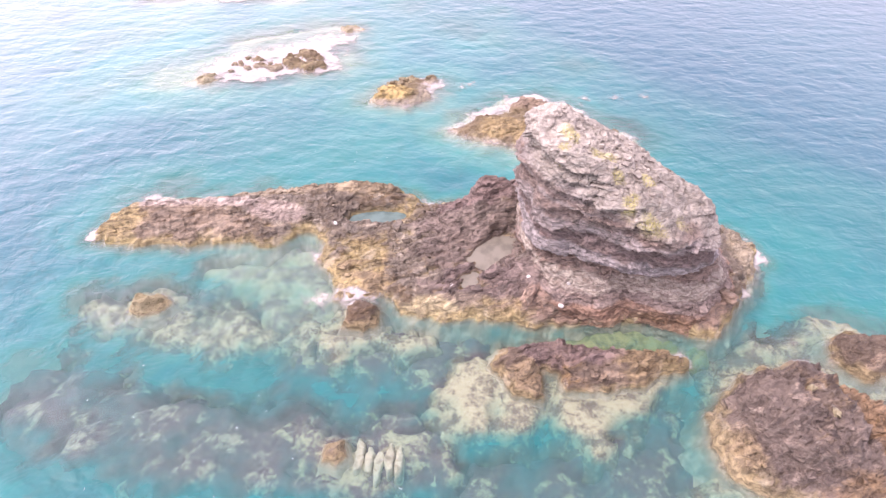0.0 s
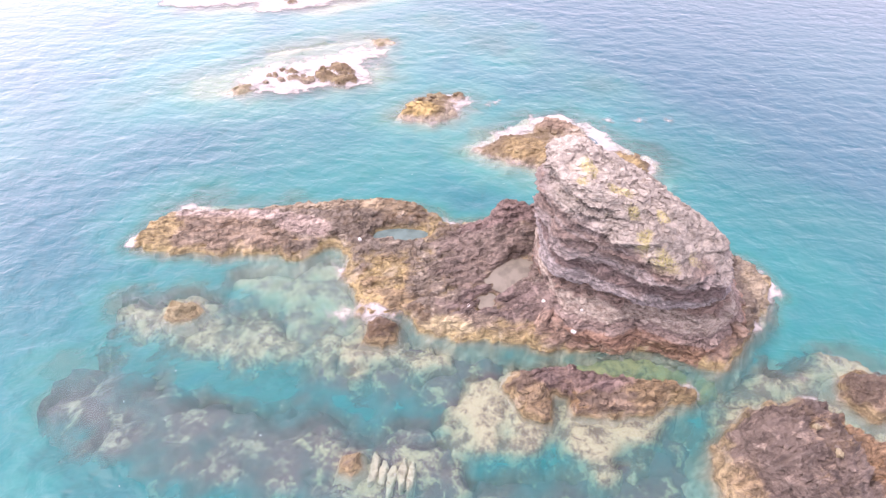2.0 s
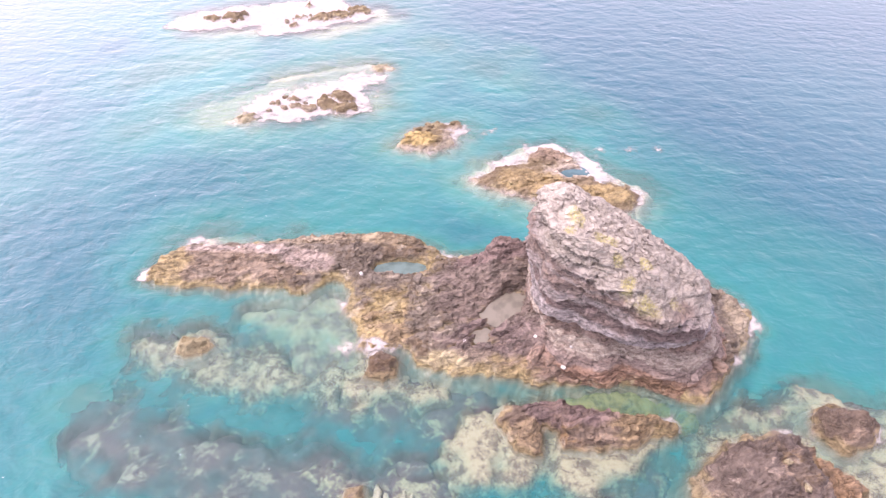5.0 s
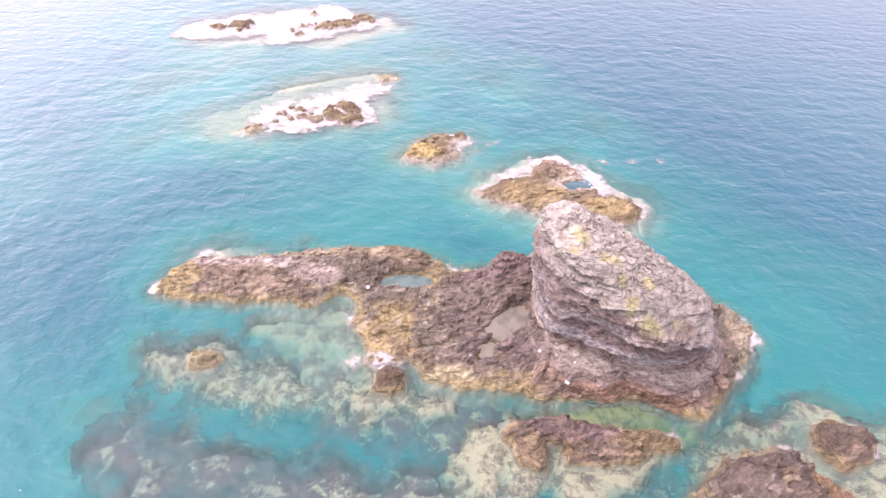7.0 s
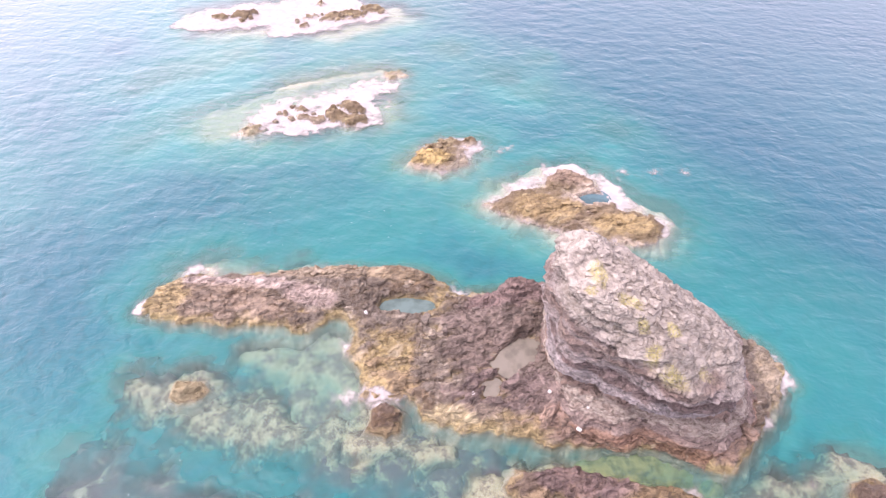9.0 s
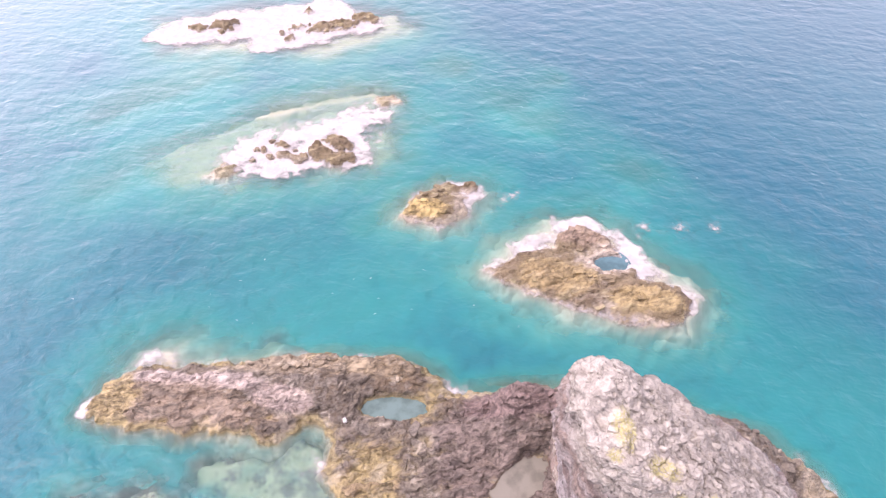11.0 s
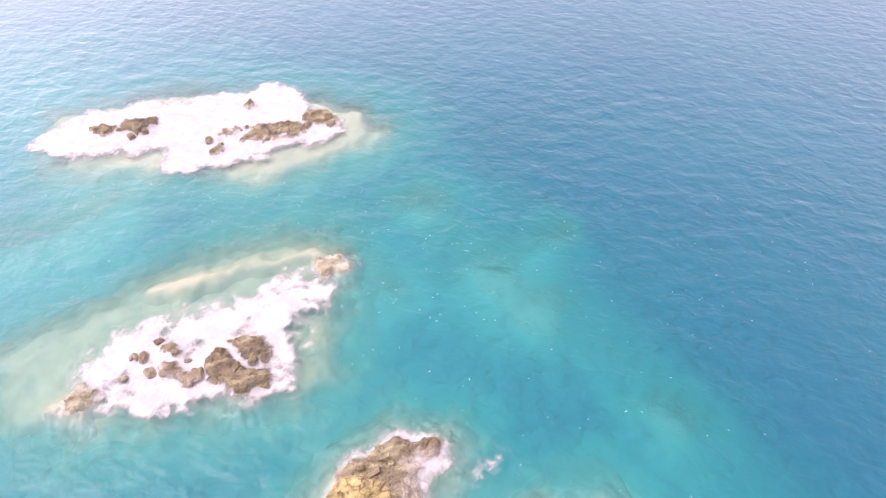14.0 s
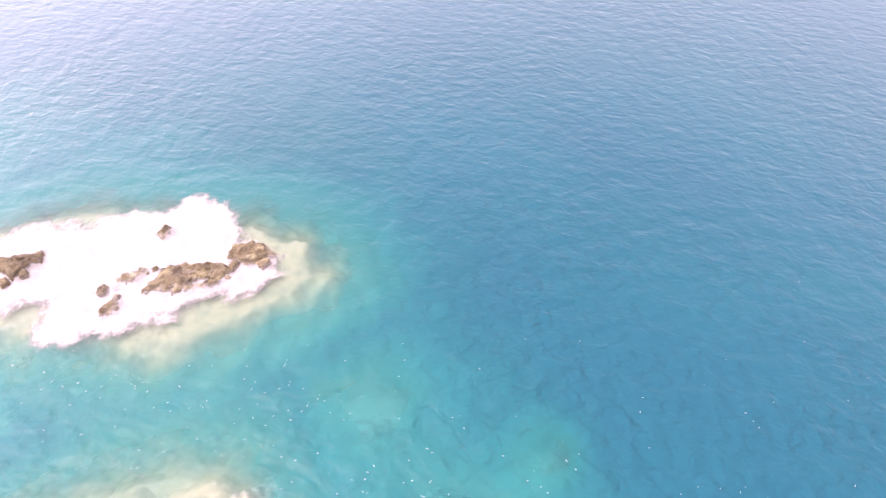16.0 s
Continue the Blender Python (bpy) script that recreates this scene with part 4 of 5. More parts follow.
# ---- sunken reefs ----
REEFS = [
    ("sunken_reef", [(-24.5, 24.1), (-22.3, 24.6), (-20.4, 24.6), (-19.0, 25.1), (-16.8, 24.5), (-14.7, 24.8), (-12.9, 24.5), (-11.0, 23.7), (-8.3, 22.9), (-8.1, 20.6), (-11.8, 20.3), (-15.0, 20.3), (-18.3, 21.0), (-20.7, 22.2), (-22.0, 22.0), (-23.9, 23.2)],
     -0.95, 1.3, 201, MAT_PALE_REEF,
     "mottled purple-brown reef under clear water round a boulder"),
    ("sunken_reef", [(3.5, 20.6), (1.4, 19.6), (-0.1, 17.8), (0.9, 15.2), (4.0, 14.4), (6.6, 15.9), (7.6, 15.6), (9.4, 14.3), (11.4, 15.8), (14.6, 18.6), (15.0, 19.6), (8.0, 20.4)],
     -0.5, 1.0, 202, MAT_PALE_REEF,
     "pale sunken shelf round the notched rock"),
    ("sunken_reef", [(-8.8, 13.5), (-8.4, 15.4), (-6.2, 15.0), (-1.6, 14.8), (1.4, 14.6), (1.8, 12.4), (-2.0, 12.2), (-6.1, 11.8), (-8.6, 12.2)],
     -0.85, 1.2, 203, MAT_REEF, "long sunken reef with pale ribbed rock near the surface"),
    ("sunken_reef", [(-26.2, 17.9), (-25.6, 18.4), (-22.5, 18.5), (-20.9, 17.5), (-18.6, 17.5), (-17.1, 16.7), (-13.3, 16.7), (-10.3, 15.9), (-9.1, 16.3), (-7.0, 15.8), (-4.9, 15.3), (1.0, 15.3), (1.0, 11.9), (-3.8, 11.9),
     (-7.0, 12.4), (-10.6, 12.0), (-13.7, 12.3), (-16.0, 12.6), (-18.1, 13.1), (-21.3, 14.1), (-23.6, 15.1), (-25.0, 16.9)],
     -1.05, 1.3, 204, MAT_DARK_REEF,
     "dark weedy sunken reef in turquoise water"),
    ("sunken_reef", [(-15.0, 23.6), (-10.5, 23.0), (-7.0, 23.6), (-1.3, 23.6), (4.1, 22.2), (2.0, 18.0), (-4.5, 17.8), (-9.8, 19.0)], -1.3, 3.0, 205, MAT_REEF,
     "mottled reef bed between the island and the sunken ridges"),
    ("sunken_reef", [(-17.0, 28.0), (-14.6, 29.4), (-9.6, 30.6), (-6.6, 26.0), (-6.6, 21.0), (-9.6, 21.6), (-12.4, 24.2), (-15.6, 26.2)], -1.0, 2.0, 206, MAT_SHELF,
     "pale green sunken shelf beside the island's neck"),
    ("sunken_reef", [(15.6, 12.4), (17.6, 18.8), (21.8, 21.8), (26.8, 23.8), (31.0, 22.0), (31.5, 14.0), (26.0, 9.0), (18.0, 9.2), (14.2, 11.4)], -0.6, 1.6, 207, MAT_PALE_REEF,
     "pale sunken shelf round the broad domed rock"),
    ("sunken_reef", [(0.5, 10.0), (14.0, 8.0), (14.8, 16.4), (11.0, 15.2), (9.5, 13.8), (5.0, 13.6), (2.0, 13.6)], -1.3, 2.4, 208, MAT_REEF, "deeper mottled reef in clear green water"),
    ("sunken_reef", [(-24.3, 23.9), (-22.2, 24.6), (-19.8, 25.1), (-18.0, 23.8), (-17.2, 22.6), (-19.4, 22.2), (-21.6, 22.4), (-23.6, 23.2)], -0.75, 0.8, 213, MAT_PALE_REEF, "pale ledge of the reef at the ochre boulder's foot"),
    ("sunken_reef", [(-8.3, 22.9), (-6.9, 23.8), (-3.2, 23.2), (-1.1, 23.0), (-0.6, 21.4), (-3.0, 20.4), (-7.1, 20.9)], -0.6, 1.0, 215, MAT_PALE_REEF, "cream shelf under water round a rusty boulder"),
    ("sunken_reef", [(8.6, 21.4), (9.6, 22.6), (15.6, 22.8), (16.4, 21.8), (14.0, 20.6), (10.4, 20.8)], -0.75, 0.8, 216, MAT_GREEN_REEF, "yellow-green weed bed in the narrow channel"),
    ("sunken_reef", [(-25.8, 34.0), (-25.2, 36.2), (-21.8, 37.6), (-21.6, 36.0), (-16.6, 36.2), (-15.4, 37.2), (-17.0, 35.4), (-22.0, 34.4)], -0.4, 0.8, 218, MAT_SKIRT, "cream ledge awash behind the island's arm"),
    ("shoal", [(-37.0, 60.2), (-34.0, 64.2), (-30.3, 66.6), (-24.2, 72.2), (-20.4, 74.9), (-15.9, 76.0), (-11.8, 75.1), (-10.4, 71.1), (-9.9, 65.7), (-9.6, 61.6), (-11.5, 59.5), (-16.9, 57.7), (-21.5, 56.1), (-25.9, 54.8), (-31.5, 55.4)],
     -1.35, 3.6, 209, MAT_SHOAL, "pale yellow shoal washed by surf"),
    ("shoal", [(-28.4, 67.8), (-24.2, 70.6), (-21.0, 72.8), (-14.5, 75.0), (-12.2, 73.4), (-15.6, 71.8), (-20.0, 70.2), (-23.2, 68.0), (-26.9, 66.5)],
     -0.45, 1.2, 212, MAT_SHOAL, "narrow yellow ridge along the nearer shoal"),
    ("shoal", [(-44.0, 81.0), (-50.0, 90.6), (-38.4, 97.4), (-21.6, 98.4), (-15.0, 96.6), (-11.4, 92.7), (-13.4, 89.5), (-17.6, 86.3), (-22.7, 82.4), (-30.0, 83.0)],
     -0.75, 3.6, 210, MAT_SHOAL, "far pale yellow shoal under white surf"),
    ("sunken_reef", [(0.0, 47.6), (1.2, 50.0), (3.5, 51.2), (6.4, 54.6), (10.3, 55.2), (13.2, 53.6), (16.2, 49.6), (19.4, 47.6), (19.6, 44.6), (17.4, 42.0), (12.0, 42.0), (7.0, 43.0), (2.5, 44.8)],
     -0.45, 1.0, 211, MAT_SKIRT, "pale sunken skirt of the golden rock"),
    ("sunken_reef", [(-8.6, 52.6), (-7.6, 55.0), (-5.0, 57.2), (-3.6, 58.4), (0.0, 58.4), (0.8, 56.6), (-0.4, 53.2), (-3.8, 51.4), (-6.4, 51.8)], -0.5, 0.9, 217, MAT_SKIRT,
     "pale sunken skirt of the small golden rock"),
]
for name, poly, top, edge, seed, material, label in REEFS:
    def reef(x, y, poly=poly, top=top, edge=edge, seed=seed, slope=max(2.0 * edge, 3.6 - 1.2 * top), gentle=0.65 if name == "shoal" else 0.85 if material is MAT_SKIRT else 0, rugged=0.2 if name == "shoal" or material is MAT_SKIRT else 1.0):
        d = inside(x, y, poly) + 0.9 * fbm(x * 0.35, y * 0.35, 0 * x, 3, seed) + rugged * 0.5 * fbm(x * 1.0, y * 1.0, 0 * x, 3, seed + 3)
        n = (0.3 + 0.6 * rugged) * fbm(x * 0.45, y * 0.45, 0 * x, 4, seed + 5) + rugged * 0.15 * ridged(x * 1.8, y * 1.8, 0 * x, 3, seed + 6)
        if gentle:
            return np.minimum(top + 0.3, top + 0.3 - gentle * np.maximum(0, 1.4 - d) + 0.45 * n) - 20 * (d < -slope - 6)
        return np.minimum(top + 0.12, -6.4 + (top + 6.4) * smooth(-slope, edge * 0.6, d) + n * 0.7) - 20 * (d < -slope)
    wide = max(2.0 * edge, 3.6 - 1.2 * top) + 8.0
    LAND.append(bounded(reef, poly, wide))
    px, py = [q[0] for q in poly], [q[1] for q in poly]
    xs, ys = np.arange(min(px) - wide, max(px) + wide, 0.25), np.arange(min(py) - wide, max(py) + wide, 0.25)
    gx, gy = np.meshgrid(xs, ys, indexing="ij")
    z = reef(gx, gy)
    keep = np.minimum(z[:-1, :-1], z[1:, 1:]) > -12
    tagged(new(name, grid_mesh(name, xs, ys, z, material, keep)), label, "reef")


# pale ribbed slabs on the long reef
for k in range(5):
    cx = -4.1 + 0.56 * k

    def rib(x, y, cx=cx, k=k):
        d = np.hypot((x - cx - 0.06 * (y - 13.4)) / 0.32, (y - 13.4) / (1.25 - 0.25 * (k % 2)) + 0.15 * (k % 3))
        e = smooth(0.7, 1.3, d + 0.25 * fbm(x * 1.6, y * 1.6, 0 * x, 4, 220 + k))
        return -0.3 - 0.1 * (k % 3) + 0.15 * fbm(x * 1.2, y * 2.0, 0 * x, 3, 230 + k) - 2.6 * e - 20 * (d > 1.9)
    LAND.append(bounded(rib, [(cx - 1, 11), (cx + 1, 16)], 1.0))
    xs, ys = np.arange(cx - 0.7, cx + 0.7, 0.07), np.arange(11.6, 15.2, 0.07)
    gx, gy = np.meshgrid(xs, ys, indexing="ij")
    tagged(new("reef_slab", grid_mesh("reef_slab", xs, ys, np.maximum(rib(gx, gy), -3.2), MAT_SLAB, None)), "pale upright slab of sunken rock", "rock", "slabs on the long reef")


# ---- seabed and sea: one sheet each, out to the horizon ----
def seabed_height(x, y):
    far = smooth(30, 75, y) * 2.0 + smooth(13, 37, x + 0.65 * (y - 64.5)) * 7.0 + smooth(100, 260, np.hypot(x, y)) * 14
    banks = 0
    for cx, cy, r, up in ((-37, 72, 6.5, 4.4), (-45, 67, 7, 4.2), (-34.5, 77, 3.5, 3.6), (-33, 62.5, 5.0, 4.2), (-35.5, 57.5, 5, 4.0), (-38, 52, 5, 3.0), (-22, 82, 3.2, 4.6),
                          (-38.5, 83, 4, 4.2), (-5.5, 81.4, 4.2, 4.8), (7.4, 79.8, 3.2, 4.6), (2.0, 69.0, 10.5, 1.7), (6.3, 69.6, 3.6, 3.0), (1.8, 74.2, 4.2, 4.4), (-7.1, 69.8, 3.4, 3.4), (15.2, 62.3, 4.2, 4.0),
                          (-62, 100, 18, 3.0), (-14, 40, 6, 1.2), (-22, 48, 5, 1.6), (-6, 46, 5, 1.4)):
        banks = banks + up * lump(x, y, cx + 1.5 * vnoise(x * 0.3, y * 0.3, 0 * x, 306), cy, r)
    for ax, ay, bx, by in ((-46, 60, -34.5, 66.5), (-34.5, 66.5, -28.8, 71), (-28.8, 71, -21.3, 76.6), (-21.3, 76.6, -13, 79.8), (-52, 77, -42, 79.5)):
        banks = banks - 2.2 * np.exp(-(along(x, y, ax, ay, bx, by) / 2.0) ** 2)
    banks = banks - 1.6 * lump(x, y, 6, 40, 9) - 2.6 * lump(x, y, -31, 43, 13) - 2.0 * lump(x, y, -34, 30, 9)
    h = -4.6 - far + banks + 0.9 * fbm(x * 0.10, y * 0.10, 0 * x, 4, 301) + 0.25 * fbm(x * 0.6, y * 0.6, 0 * x, 3, 305)
    return np.where(h > -2.7, -2.7 + 0.2 * (h + 2.7), h)


def spread(lo, hi, step, far_lo, far_hi):
    """Even steps from lo to hi, then ever wider ones out to the far ends."""
    mid = list(np.arange(lo, hi + step / 2, step))
    def grow(start, end):
        out, p, s = [], start, step
        while p < abs(end):
            s *= 1.16
            p += s
            out.append(min(p, abs(end)))
        return out
    left = [lo - q for q in grow(0, far_lo)][::-1]
    return np.array(left + mid + [hi + q for q in grow(0, far_hi)])


xs, ys = spread(-56, 36, 1.0, 2400, 2400), spread(0, 112, 1.0, 800, 3200)
gx, gy = np.meshgrid(xs, ys, indexing="ij")
tagged(new("seabed", grid_mesh("seabed", xs, ys, seabed_height(gx, gy), MAT_SAND)), "sandy seabed with dark weed patches", "seabed", kind="structure")

xs, ys = spread(-56, 36, 0.4, 2400, 2400), spread(2, 104, 0.4, 800, 3200)
gx, gy = np.meshgrid(xs, ys, indexing="ij")
ground = seabed_height(gx, gy)
for height in LAND:
    ground = np.maximum(ground, height(gx, gy))
near = 1 - smooth(60, 200, np.hypot(gx, gy - 50))
wave = near * (0.05 * fbm(gx * 0.25 + gy * 0.1, gy * 0.55 - gx * 0.15, 0 * gx, 4, 401))
tagged(new("sea", grid_mesh("sea", xs, ys, wave, MAT_SEA, None, ("depth", np.maximum(0, -ground)))),
       "clear turquoise sea, deep blue farther out, with small waves", "sea", kind="structure")


# ---- foam ----
def land(x, y):
    g = np.full(x.shape, -9.0)
    for height in LAND:
        g = np.maximum(g, height(x, y))
    return g


def foam(label, box, density, step=0.2):
    """White water as a thin uneven sheet lying on the sea and on rock that is awash."""
    xs, ys = np.arange(box[0], box[1], step), np.arange(box[2], box[3], step)
    gx, gy = np.meshgrid(xs, ys, indexing="ij")
    g = land(gx, gy)
    d = density(gx, gy, g) * (1 - smooth(0.12, 0.4, g))
    d = np.clip(d, 0, 1)
    z = np.maximum(0.07, g + 0.05) + 0.06 * d * np.clip(fbm(gx * 0.9, gy * 0.9, 0 * gx, 4, 501), 0, 1)
    keep = np.maximum.reduce([d[:-1, :-1], d[1:, :-1], d[1:, 1:], d[:-1, 1:]]) > 0.03
    if keep.any():
        tagged(new("surf_foam", grid_mesh("surf_foam", xs, ys, z, MAT_FOAM, keep, ("white", d))), label, "foam", kind="stuff")


def fringe(spots, width=0.6):
    """Foam near the waterline, only round the given spots (x, y, reach, strength)."""
    def density(x, y, g):
        where = np.zeros(x.shape)
        for cx, cy, r, s in spots:
            where = np.maximum(where, s * lump(x, y, cx, cy, r))
        return where * smooth(-width, 0.0, g) * (0.75 + 0.4 * fbm(x * 0.5, y * 0.5, 0 * x, 3, 511))
    return density


def sheet(poly, soft, strength, torn=0.5):
    def density(x, y, g):
        d = inside(x, y, poly) + 0.9 * fbm(x * 0.28, y * 0.28, 0 * x, 3, 521) + torn * fbm(x * 0.9, y * 0.9, 0 * x, 3, 522)
        return strength * smooth(-soft * 0.8, soft * 0.9, d) * (0.95 + torn * fbm(x * 0.45, y * 0.45, 0 * x, 4, 523))
    return density


foam("broad sheet of white surf on the far shoal", (-54, -8, 78, 104), sheet(
    [(-48.0, 83.6), (-49.4, 86.0), (-45.4, 91.2), (-39.8, 94.0), (-31.1, 97.0), (-28.1, 99.6), (-23.8, 99.2), (-21.1, 95.8), (-17.0, 93.0), (-17.4, 90.6), (-22.1, 87.6), (-28.2, 83.8),
     (-31.9, 82.0), (-34.3, 85.1), (-39.5, 84.8), (-44.0, 83.3)], 1.9, 0.95, 0.3), 0.25)
foam("white surf over the nearer shoal", (-34, -6, 53, 78), sheet(
    [(-28.2, 58.4), (-27.2, 61.0), (-24.6, 65.2), (-22.6, 66.8), (-17.6, 67.9), (-16.9, 69.9), (-14.4, 72.2), (-10.5, 70.3), (-11.0, 67.8), (-13.0, 68.0), (-12.5, 63.7), (-11.9, 60.3), (-15.2, 59.3), (-18.2, 58.5), (-21.6, 56.9), (-24.7, 57.2)],
    1.7, 0.62, 0.7), 0.2)
foam("white surf round the golden rock with a pool", (-3, 23, 39, 58), fringe(
    [(4.0, 50.6, 3.0, 0.8), (8.5, 53.6, 3.4, 1.0), (13.0, 51.5, 2.6, 0.95), (14.4, 48.9, 2.0, 0.95), (1.0, 48.2, 2.2, 0.6), (18.2, 45.4, 2.2, 0.65), (10.0, 43.6, 9.0, 0.36)], 1.0), 0.18)
foam("white surf beside the small golden rock", (-11, 6, 49, 62), fringe([(-0.4, 55.8, 2.6, 1.0), (-2.6, 58.0, 2.8, 0.9), (-6.0, 56.6, 1.8, 0.6), (-4.0, 52.2, 3.0, 0.35), (1.6, 56.4, 1.4, 0.6)], 1.6), 0.18)
foam("thin white surf along the island's shore", (-30, 27, 19, 40), fringe(
    [(24.0, 29.4, 2.2, 0.72), (23.4, 31.6, 1.6, 0.6), (23.0, 27.0, 1.2, 0.5), (-27.0, 30.8, 1.0, 0.8), (-24.6, 34.6, 2.2, 0.55), (-21.0, 35.4, 1.8, 0.5), (-8.0, 37.4, 2.0, 0.5), (-5.6, 25.0, 1.3, 0.9), (-4.4, 24.6, 0.9, 0.6), (-18.5, 35.6, 1.4, 0.5),
     (-0.8, 35.2, 1.0, 0.7), (-9.4, 28.6, 1.0, 0.6), (15.6, 19.9, 0.9, 0.8), (-13.0, 36.9, 1.2, 0.45), (21.6, 25.4, 1.0, 0.5)], 1.8), 0.16)
foam("white surf round the domed rock", (16, 33, 14, 26), fringe([(23.2, 20.4, 1.5, 0.7), (24.2, 21.8, 1.2, 0.7), (29.2, 20.6, 1.6, 0.8), (26.4, 22.8, 1.0, 0.4)], 0.9), 0.16)


def splash(x, y, reach, strength):
    return lambda gx, gy, g: strength * lump(gx, gy, x, y, reach) * (0.6 + 0.8 * fbm(gx * 0.8, gy * 0.8, 0 * gx, 3, 531))


for x, y, reach, strength in ((3.2, 57.0, 1.2, 0.36), (15.3, 53.2, 1.3, 0.36), (18.8, 53.6, 1.0, 0.34), (-8.3, 24.5, 1.0, 0.5), (2.2, 55.8, 0.8, 0.34), (22.0, 54.3, 0.9, 0.3)):
    foam("small patch of drifting white foam", (x - 4, x + 4, y - 4, y + 4), splash(x, y, reach, strength), 0.14)


# sun glints drawn as loose white flecks, too small and many to count
rng = np.random.default_rng(9)
spots = [(cx + rx * rng.normal() * 0.6, cy + ry * rng.normal() * 0.6) for cx, cy, rx, ry, count in
         ((-4, 42.5, 16, 2.5, 14), (-22, 41, 10, 2.5, 6), (-6, 67, 12, 7, 40), (-20, 79, 16, 5, 110), (4, 76, 14, 8, 90), (12, 60, 8, 5, 16), (24, 80, 10, 12, 40), (-12, 14, 12, 4, 14)) for k in range(count)]
spots = np.array(spots)
wet = land(spots[:, 0], spots[:, 1]) < -0.25
bm = bmesh.new()
for x, y in spots[wet]:
    long, thin, w = rng.uniform(0.04, 0.12), rng.uniform(0.012, 0.03), rng.normal(0.3, 0.6)
    ring = []
    for j in range(8):
        a, r = j / 8 * math.tau, rng.uniform(0.6, 1.2)
        u, v = long * r * math.cos(a), thin * r * math.sin(a)
        ring.append(bm.verts.new((x + u * math.cos(w) - v * math.sin(w), y + u * math.sin(w) + v * math.cos(w), 0.12)))
    bm.faces.new(ring)
me = bpy.data.meshes.new("glint_flecks")
bm.to_mesh(me)
bm.free()
me.materials.append(MAT_FLECK)
tagged(new("glint_flecks", me), "tiny white flecks standing in for sun glints on the sea", "foam", kind="stuff")

# ---- angular blocks broken from the rock, as parts of the headland and the platform ----
rng = np.random.default_rng(21)


def block_mesh(material):
    """A joint-bounded block: a box with its corners knocked about and cut."""
    bm = bmesh.new()
    for sx in (-1, 1):
        for sy in (-1, 1):
            for sz in (-1, 1):
                q = Vector((sx, sy, sz)) + Vector(rng.uniform(-0.3, 0.3, 3))
                for cut in (Vector((0.55, 1, 1)), Vector((1, 0.55, 1)), Vector((1, 1, 0.5))):
                    bm.verts.new(Vector(a * b for a, b in zip(q, cut)) if rng.random() < 0.75 else q)
    bmesh.ops.remove_doubles(bm, verts=bm.verts, dist=0.02)
    hull = bmesh.ops.convex_hull(bm, input=bm.verts)
    bmesh.ops.delete(bm, geom=[g for g in set(hull["geom_interior"] + hull["geom_unused"]) if isinstance(g, bmesh.types.BMVert)], context="VERTS")
    me = bpy.data.meshes.new("rock_block")
    bm.to_mesh(me)
    bm.free()
    me.materials.append(material)
    return me


def lay_block(parent, meshes, x, y, z, long, flat, turn, dip):
    ob = new("rock_block", meshes[int(rng.integers(len(meshes)))])
    ob.parent = parent
    ob.matrix_world = pose(x, y, z, dip, rng.uniform(-12, 12), turn) @ Matrix.Diagonal((long / 2, long / 2 * rng.uniform(0.5, 0.9), flat / 2, 1))


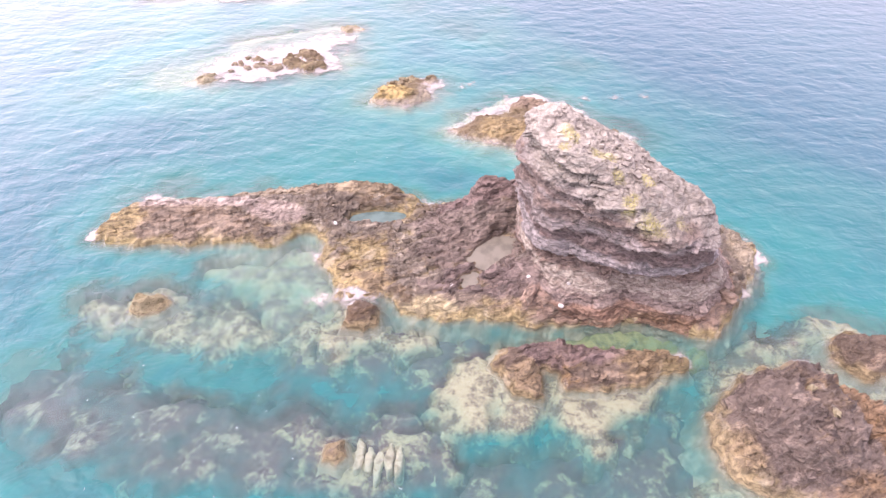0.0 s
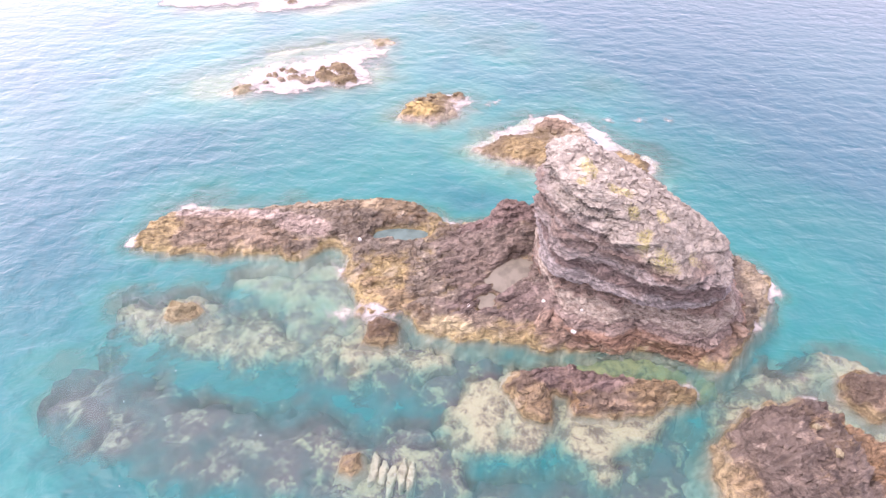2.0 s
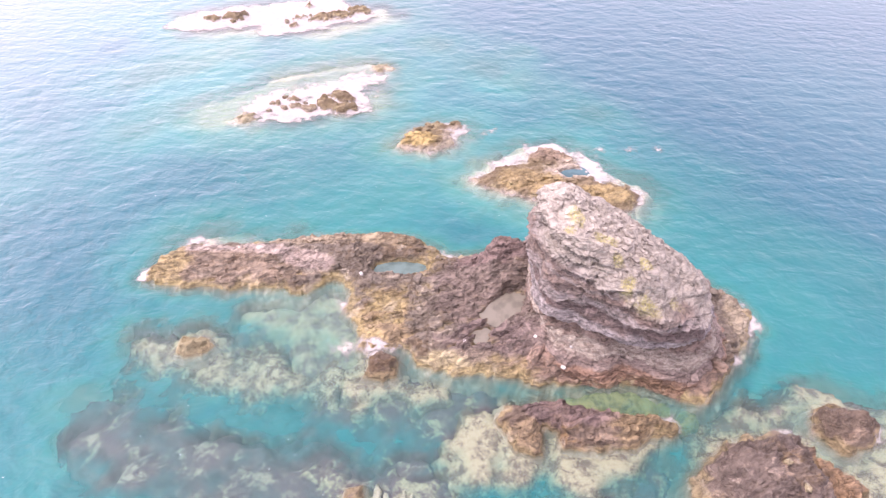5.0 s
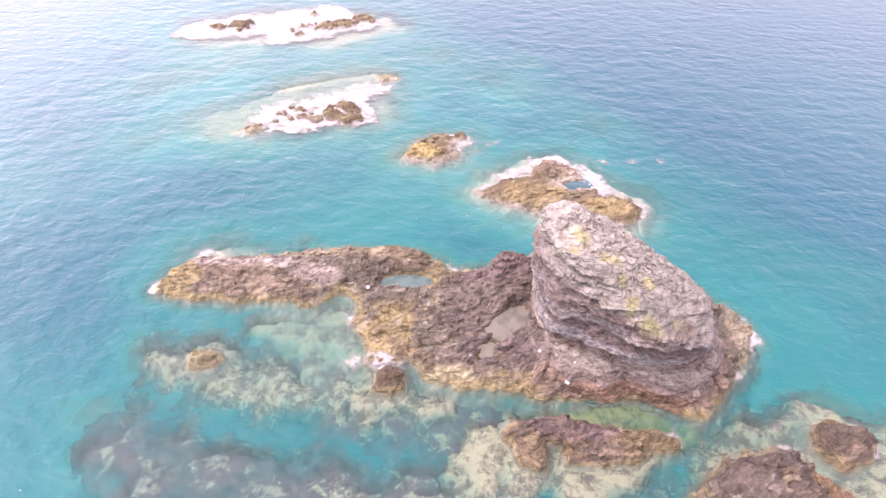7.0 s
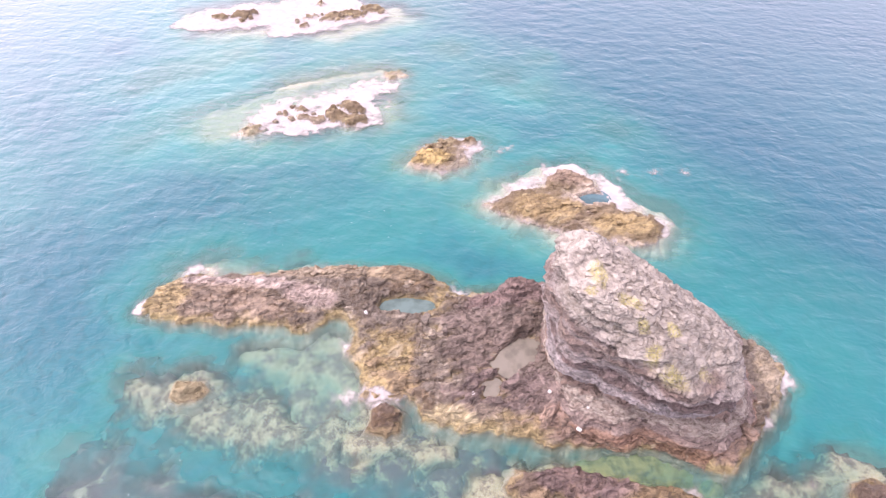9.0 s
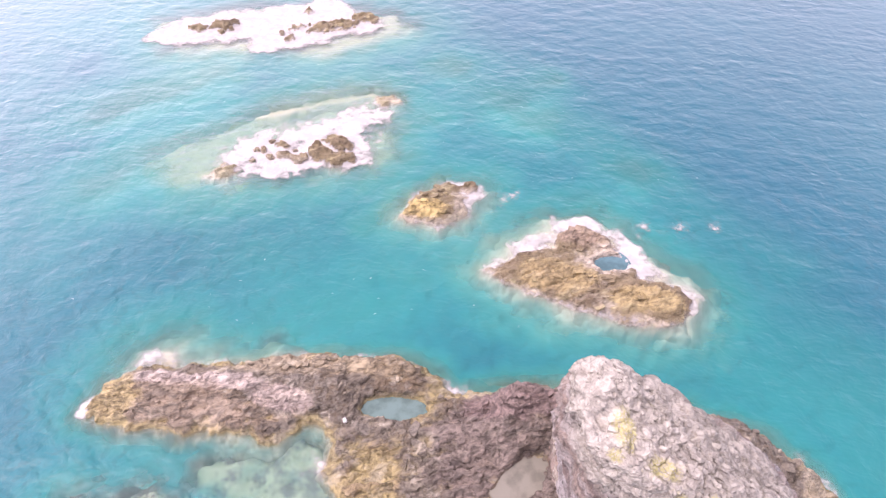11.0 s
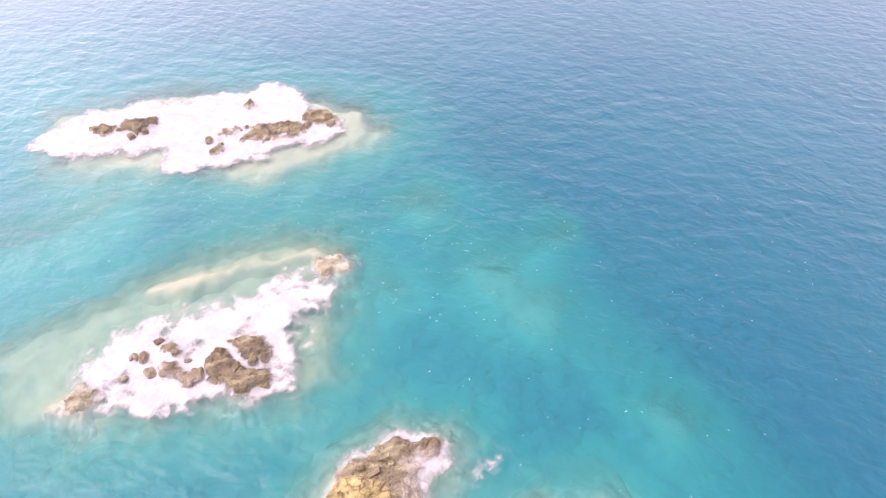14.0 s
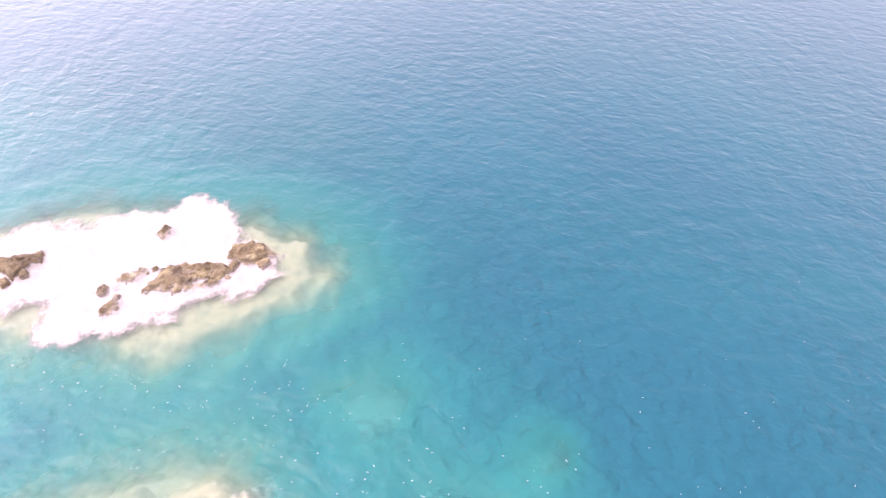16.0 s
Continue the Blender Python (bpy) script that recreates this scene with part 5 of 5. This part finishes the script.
GREY_BLOCKS, BROWN_BLOCKS = [block_mesh(MAT_STACK) for k in range(9)], [block_mesh(MAT_PLATFORM) for k in range(9)]
for k in range(70):                                     # on the top
    i, j = int(330 + rng.uniform(0, 1) ** 1.3 * 80), int(rng.integers(HEADLAND.shape[1]))
    x, y, z = HEADLAND[i, j]
    long = rng.uniform(0.18, 0.45) * (1.6 if rng.random() < 0.1 else 1)
    lay_block(headland, GREY_BLOCKS, x, y, z, long, long * rng.uniform(0.35, 0.7), rng.uniform(0, 360), rng.normal(0, 10))
for k in range(80):                                     # on the ledges and the rubble slope below
    i, j = int(rng.integers(70, 170)), int(rng.integers(0, 400))
    x, y, z = HEADLAND[i, j]
    long = rng.uniform(0.18, 0.42) * (1.6 if rng.random() < 0.1 else 1)
    lay_block(headland, GREY_BLOCKS, x, y, z, long, long * rng.uniform(0.3, 0.6), rng.uniform(0, 360), rng.normal(0, 14))
left = 130
while left:                                              # on the platform and its arm
    x, y = rng.uniform(-25, 22), rng.uniform(22.5, 36.5)
    z = float(island_height(np.array([x]), np.array([y]))[0])
    if z < 0.55 or inside(np.array([x]), np.array([y]), STACK[2][1])[0] > -0.3 or min(math.hypot(x + 4.9, (y - 33.2) * 2), math.hypot(x - 4.5, y - 29.2)) < 3.2:
        continue
    long = rng.uniform(0.2, 0.5) * (1.7 if rng.random() < 0.1 else 1)
    lay_block(platform, BROWN_BLOCKS, x, y, z + 0.03, long, long * rng.uniform(0.3, 0.6), rng.normal(20, 30), rng.normal(0, 12))
    left -= 1


def strew(parent, height, box, count, meshes, lowest, big):
    """Blocks of up to a given size over a rock's dry top."""
    while count:
        x, y = rng.uniform(box[0], box[1]), rng.uniform(box[2], box[3])
        z = float(height(np.array([x]), np.array([y]))[0])
        if z > lowest:
            long = rng.uniform(0.35, 1.0) * big
            lay_block(parent, meshes, x, y, z + 0.02, long, long * rng.uniform(0.25, 0.5), rng.normal(20, 35), rng.normal(0, 10))
            count -= 1


for parent, height, box, count, material, lowest, big in (
        (notched, notched_height, (3, 16, 16, 21), 26, MAT_NEAR, 0.45, 0.55), (domed, domed_height, (15, 26, 10, 19), 45, MAT_DOME, 0.6, 0.6),
        (golden, golden_height, (1, 18, 42.5, 53), 40, MAT_GOLD, 0.35, 0.9), (small_golden, small_golden_height, (-8, 0, 52, 58), 16, MAT_GOLD, 0.4, 0.8)):
    strew(parent, height, box, count, [block_mesh(material) for k in range(5)], lowest, big)
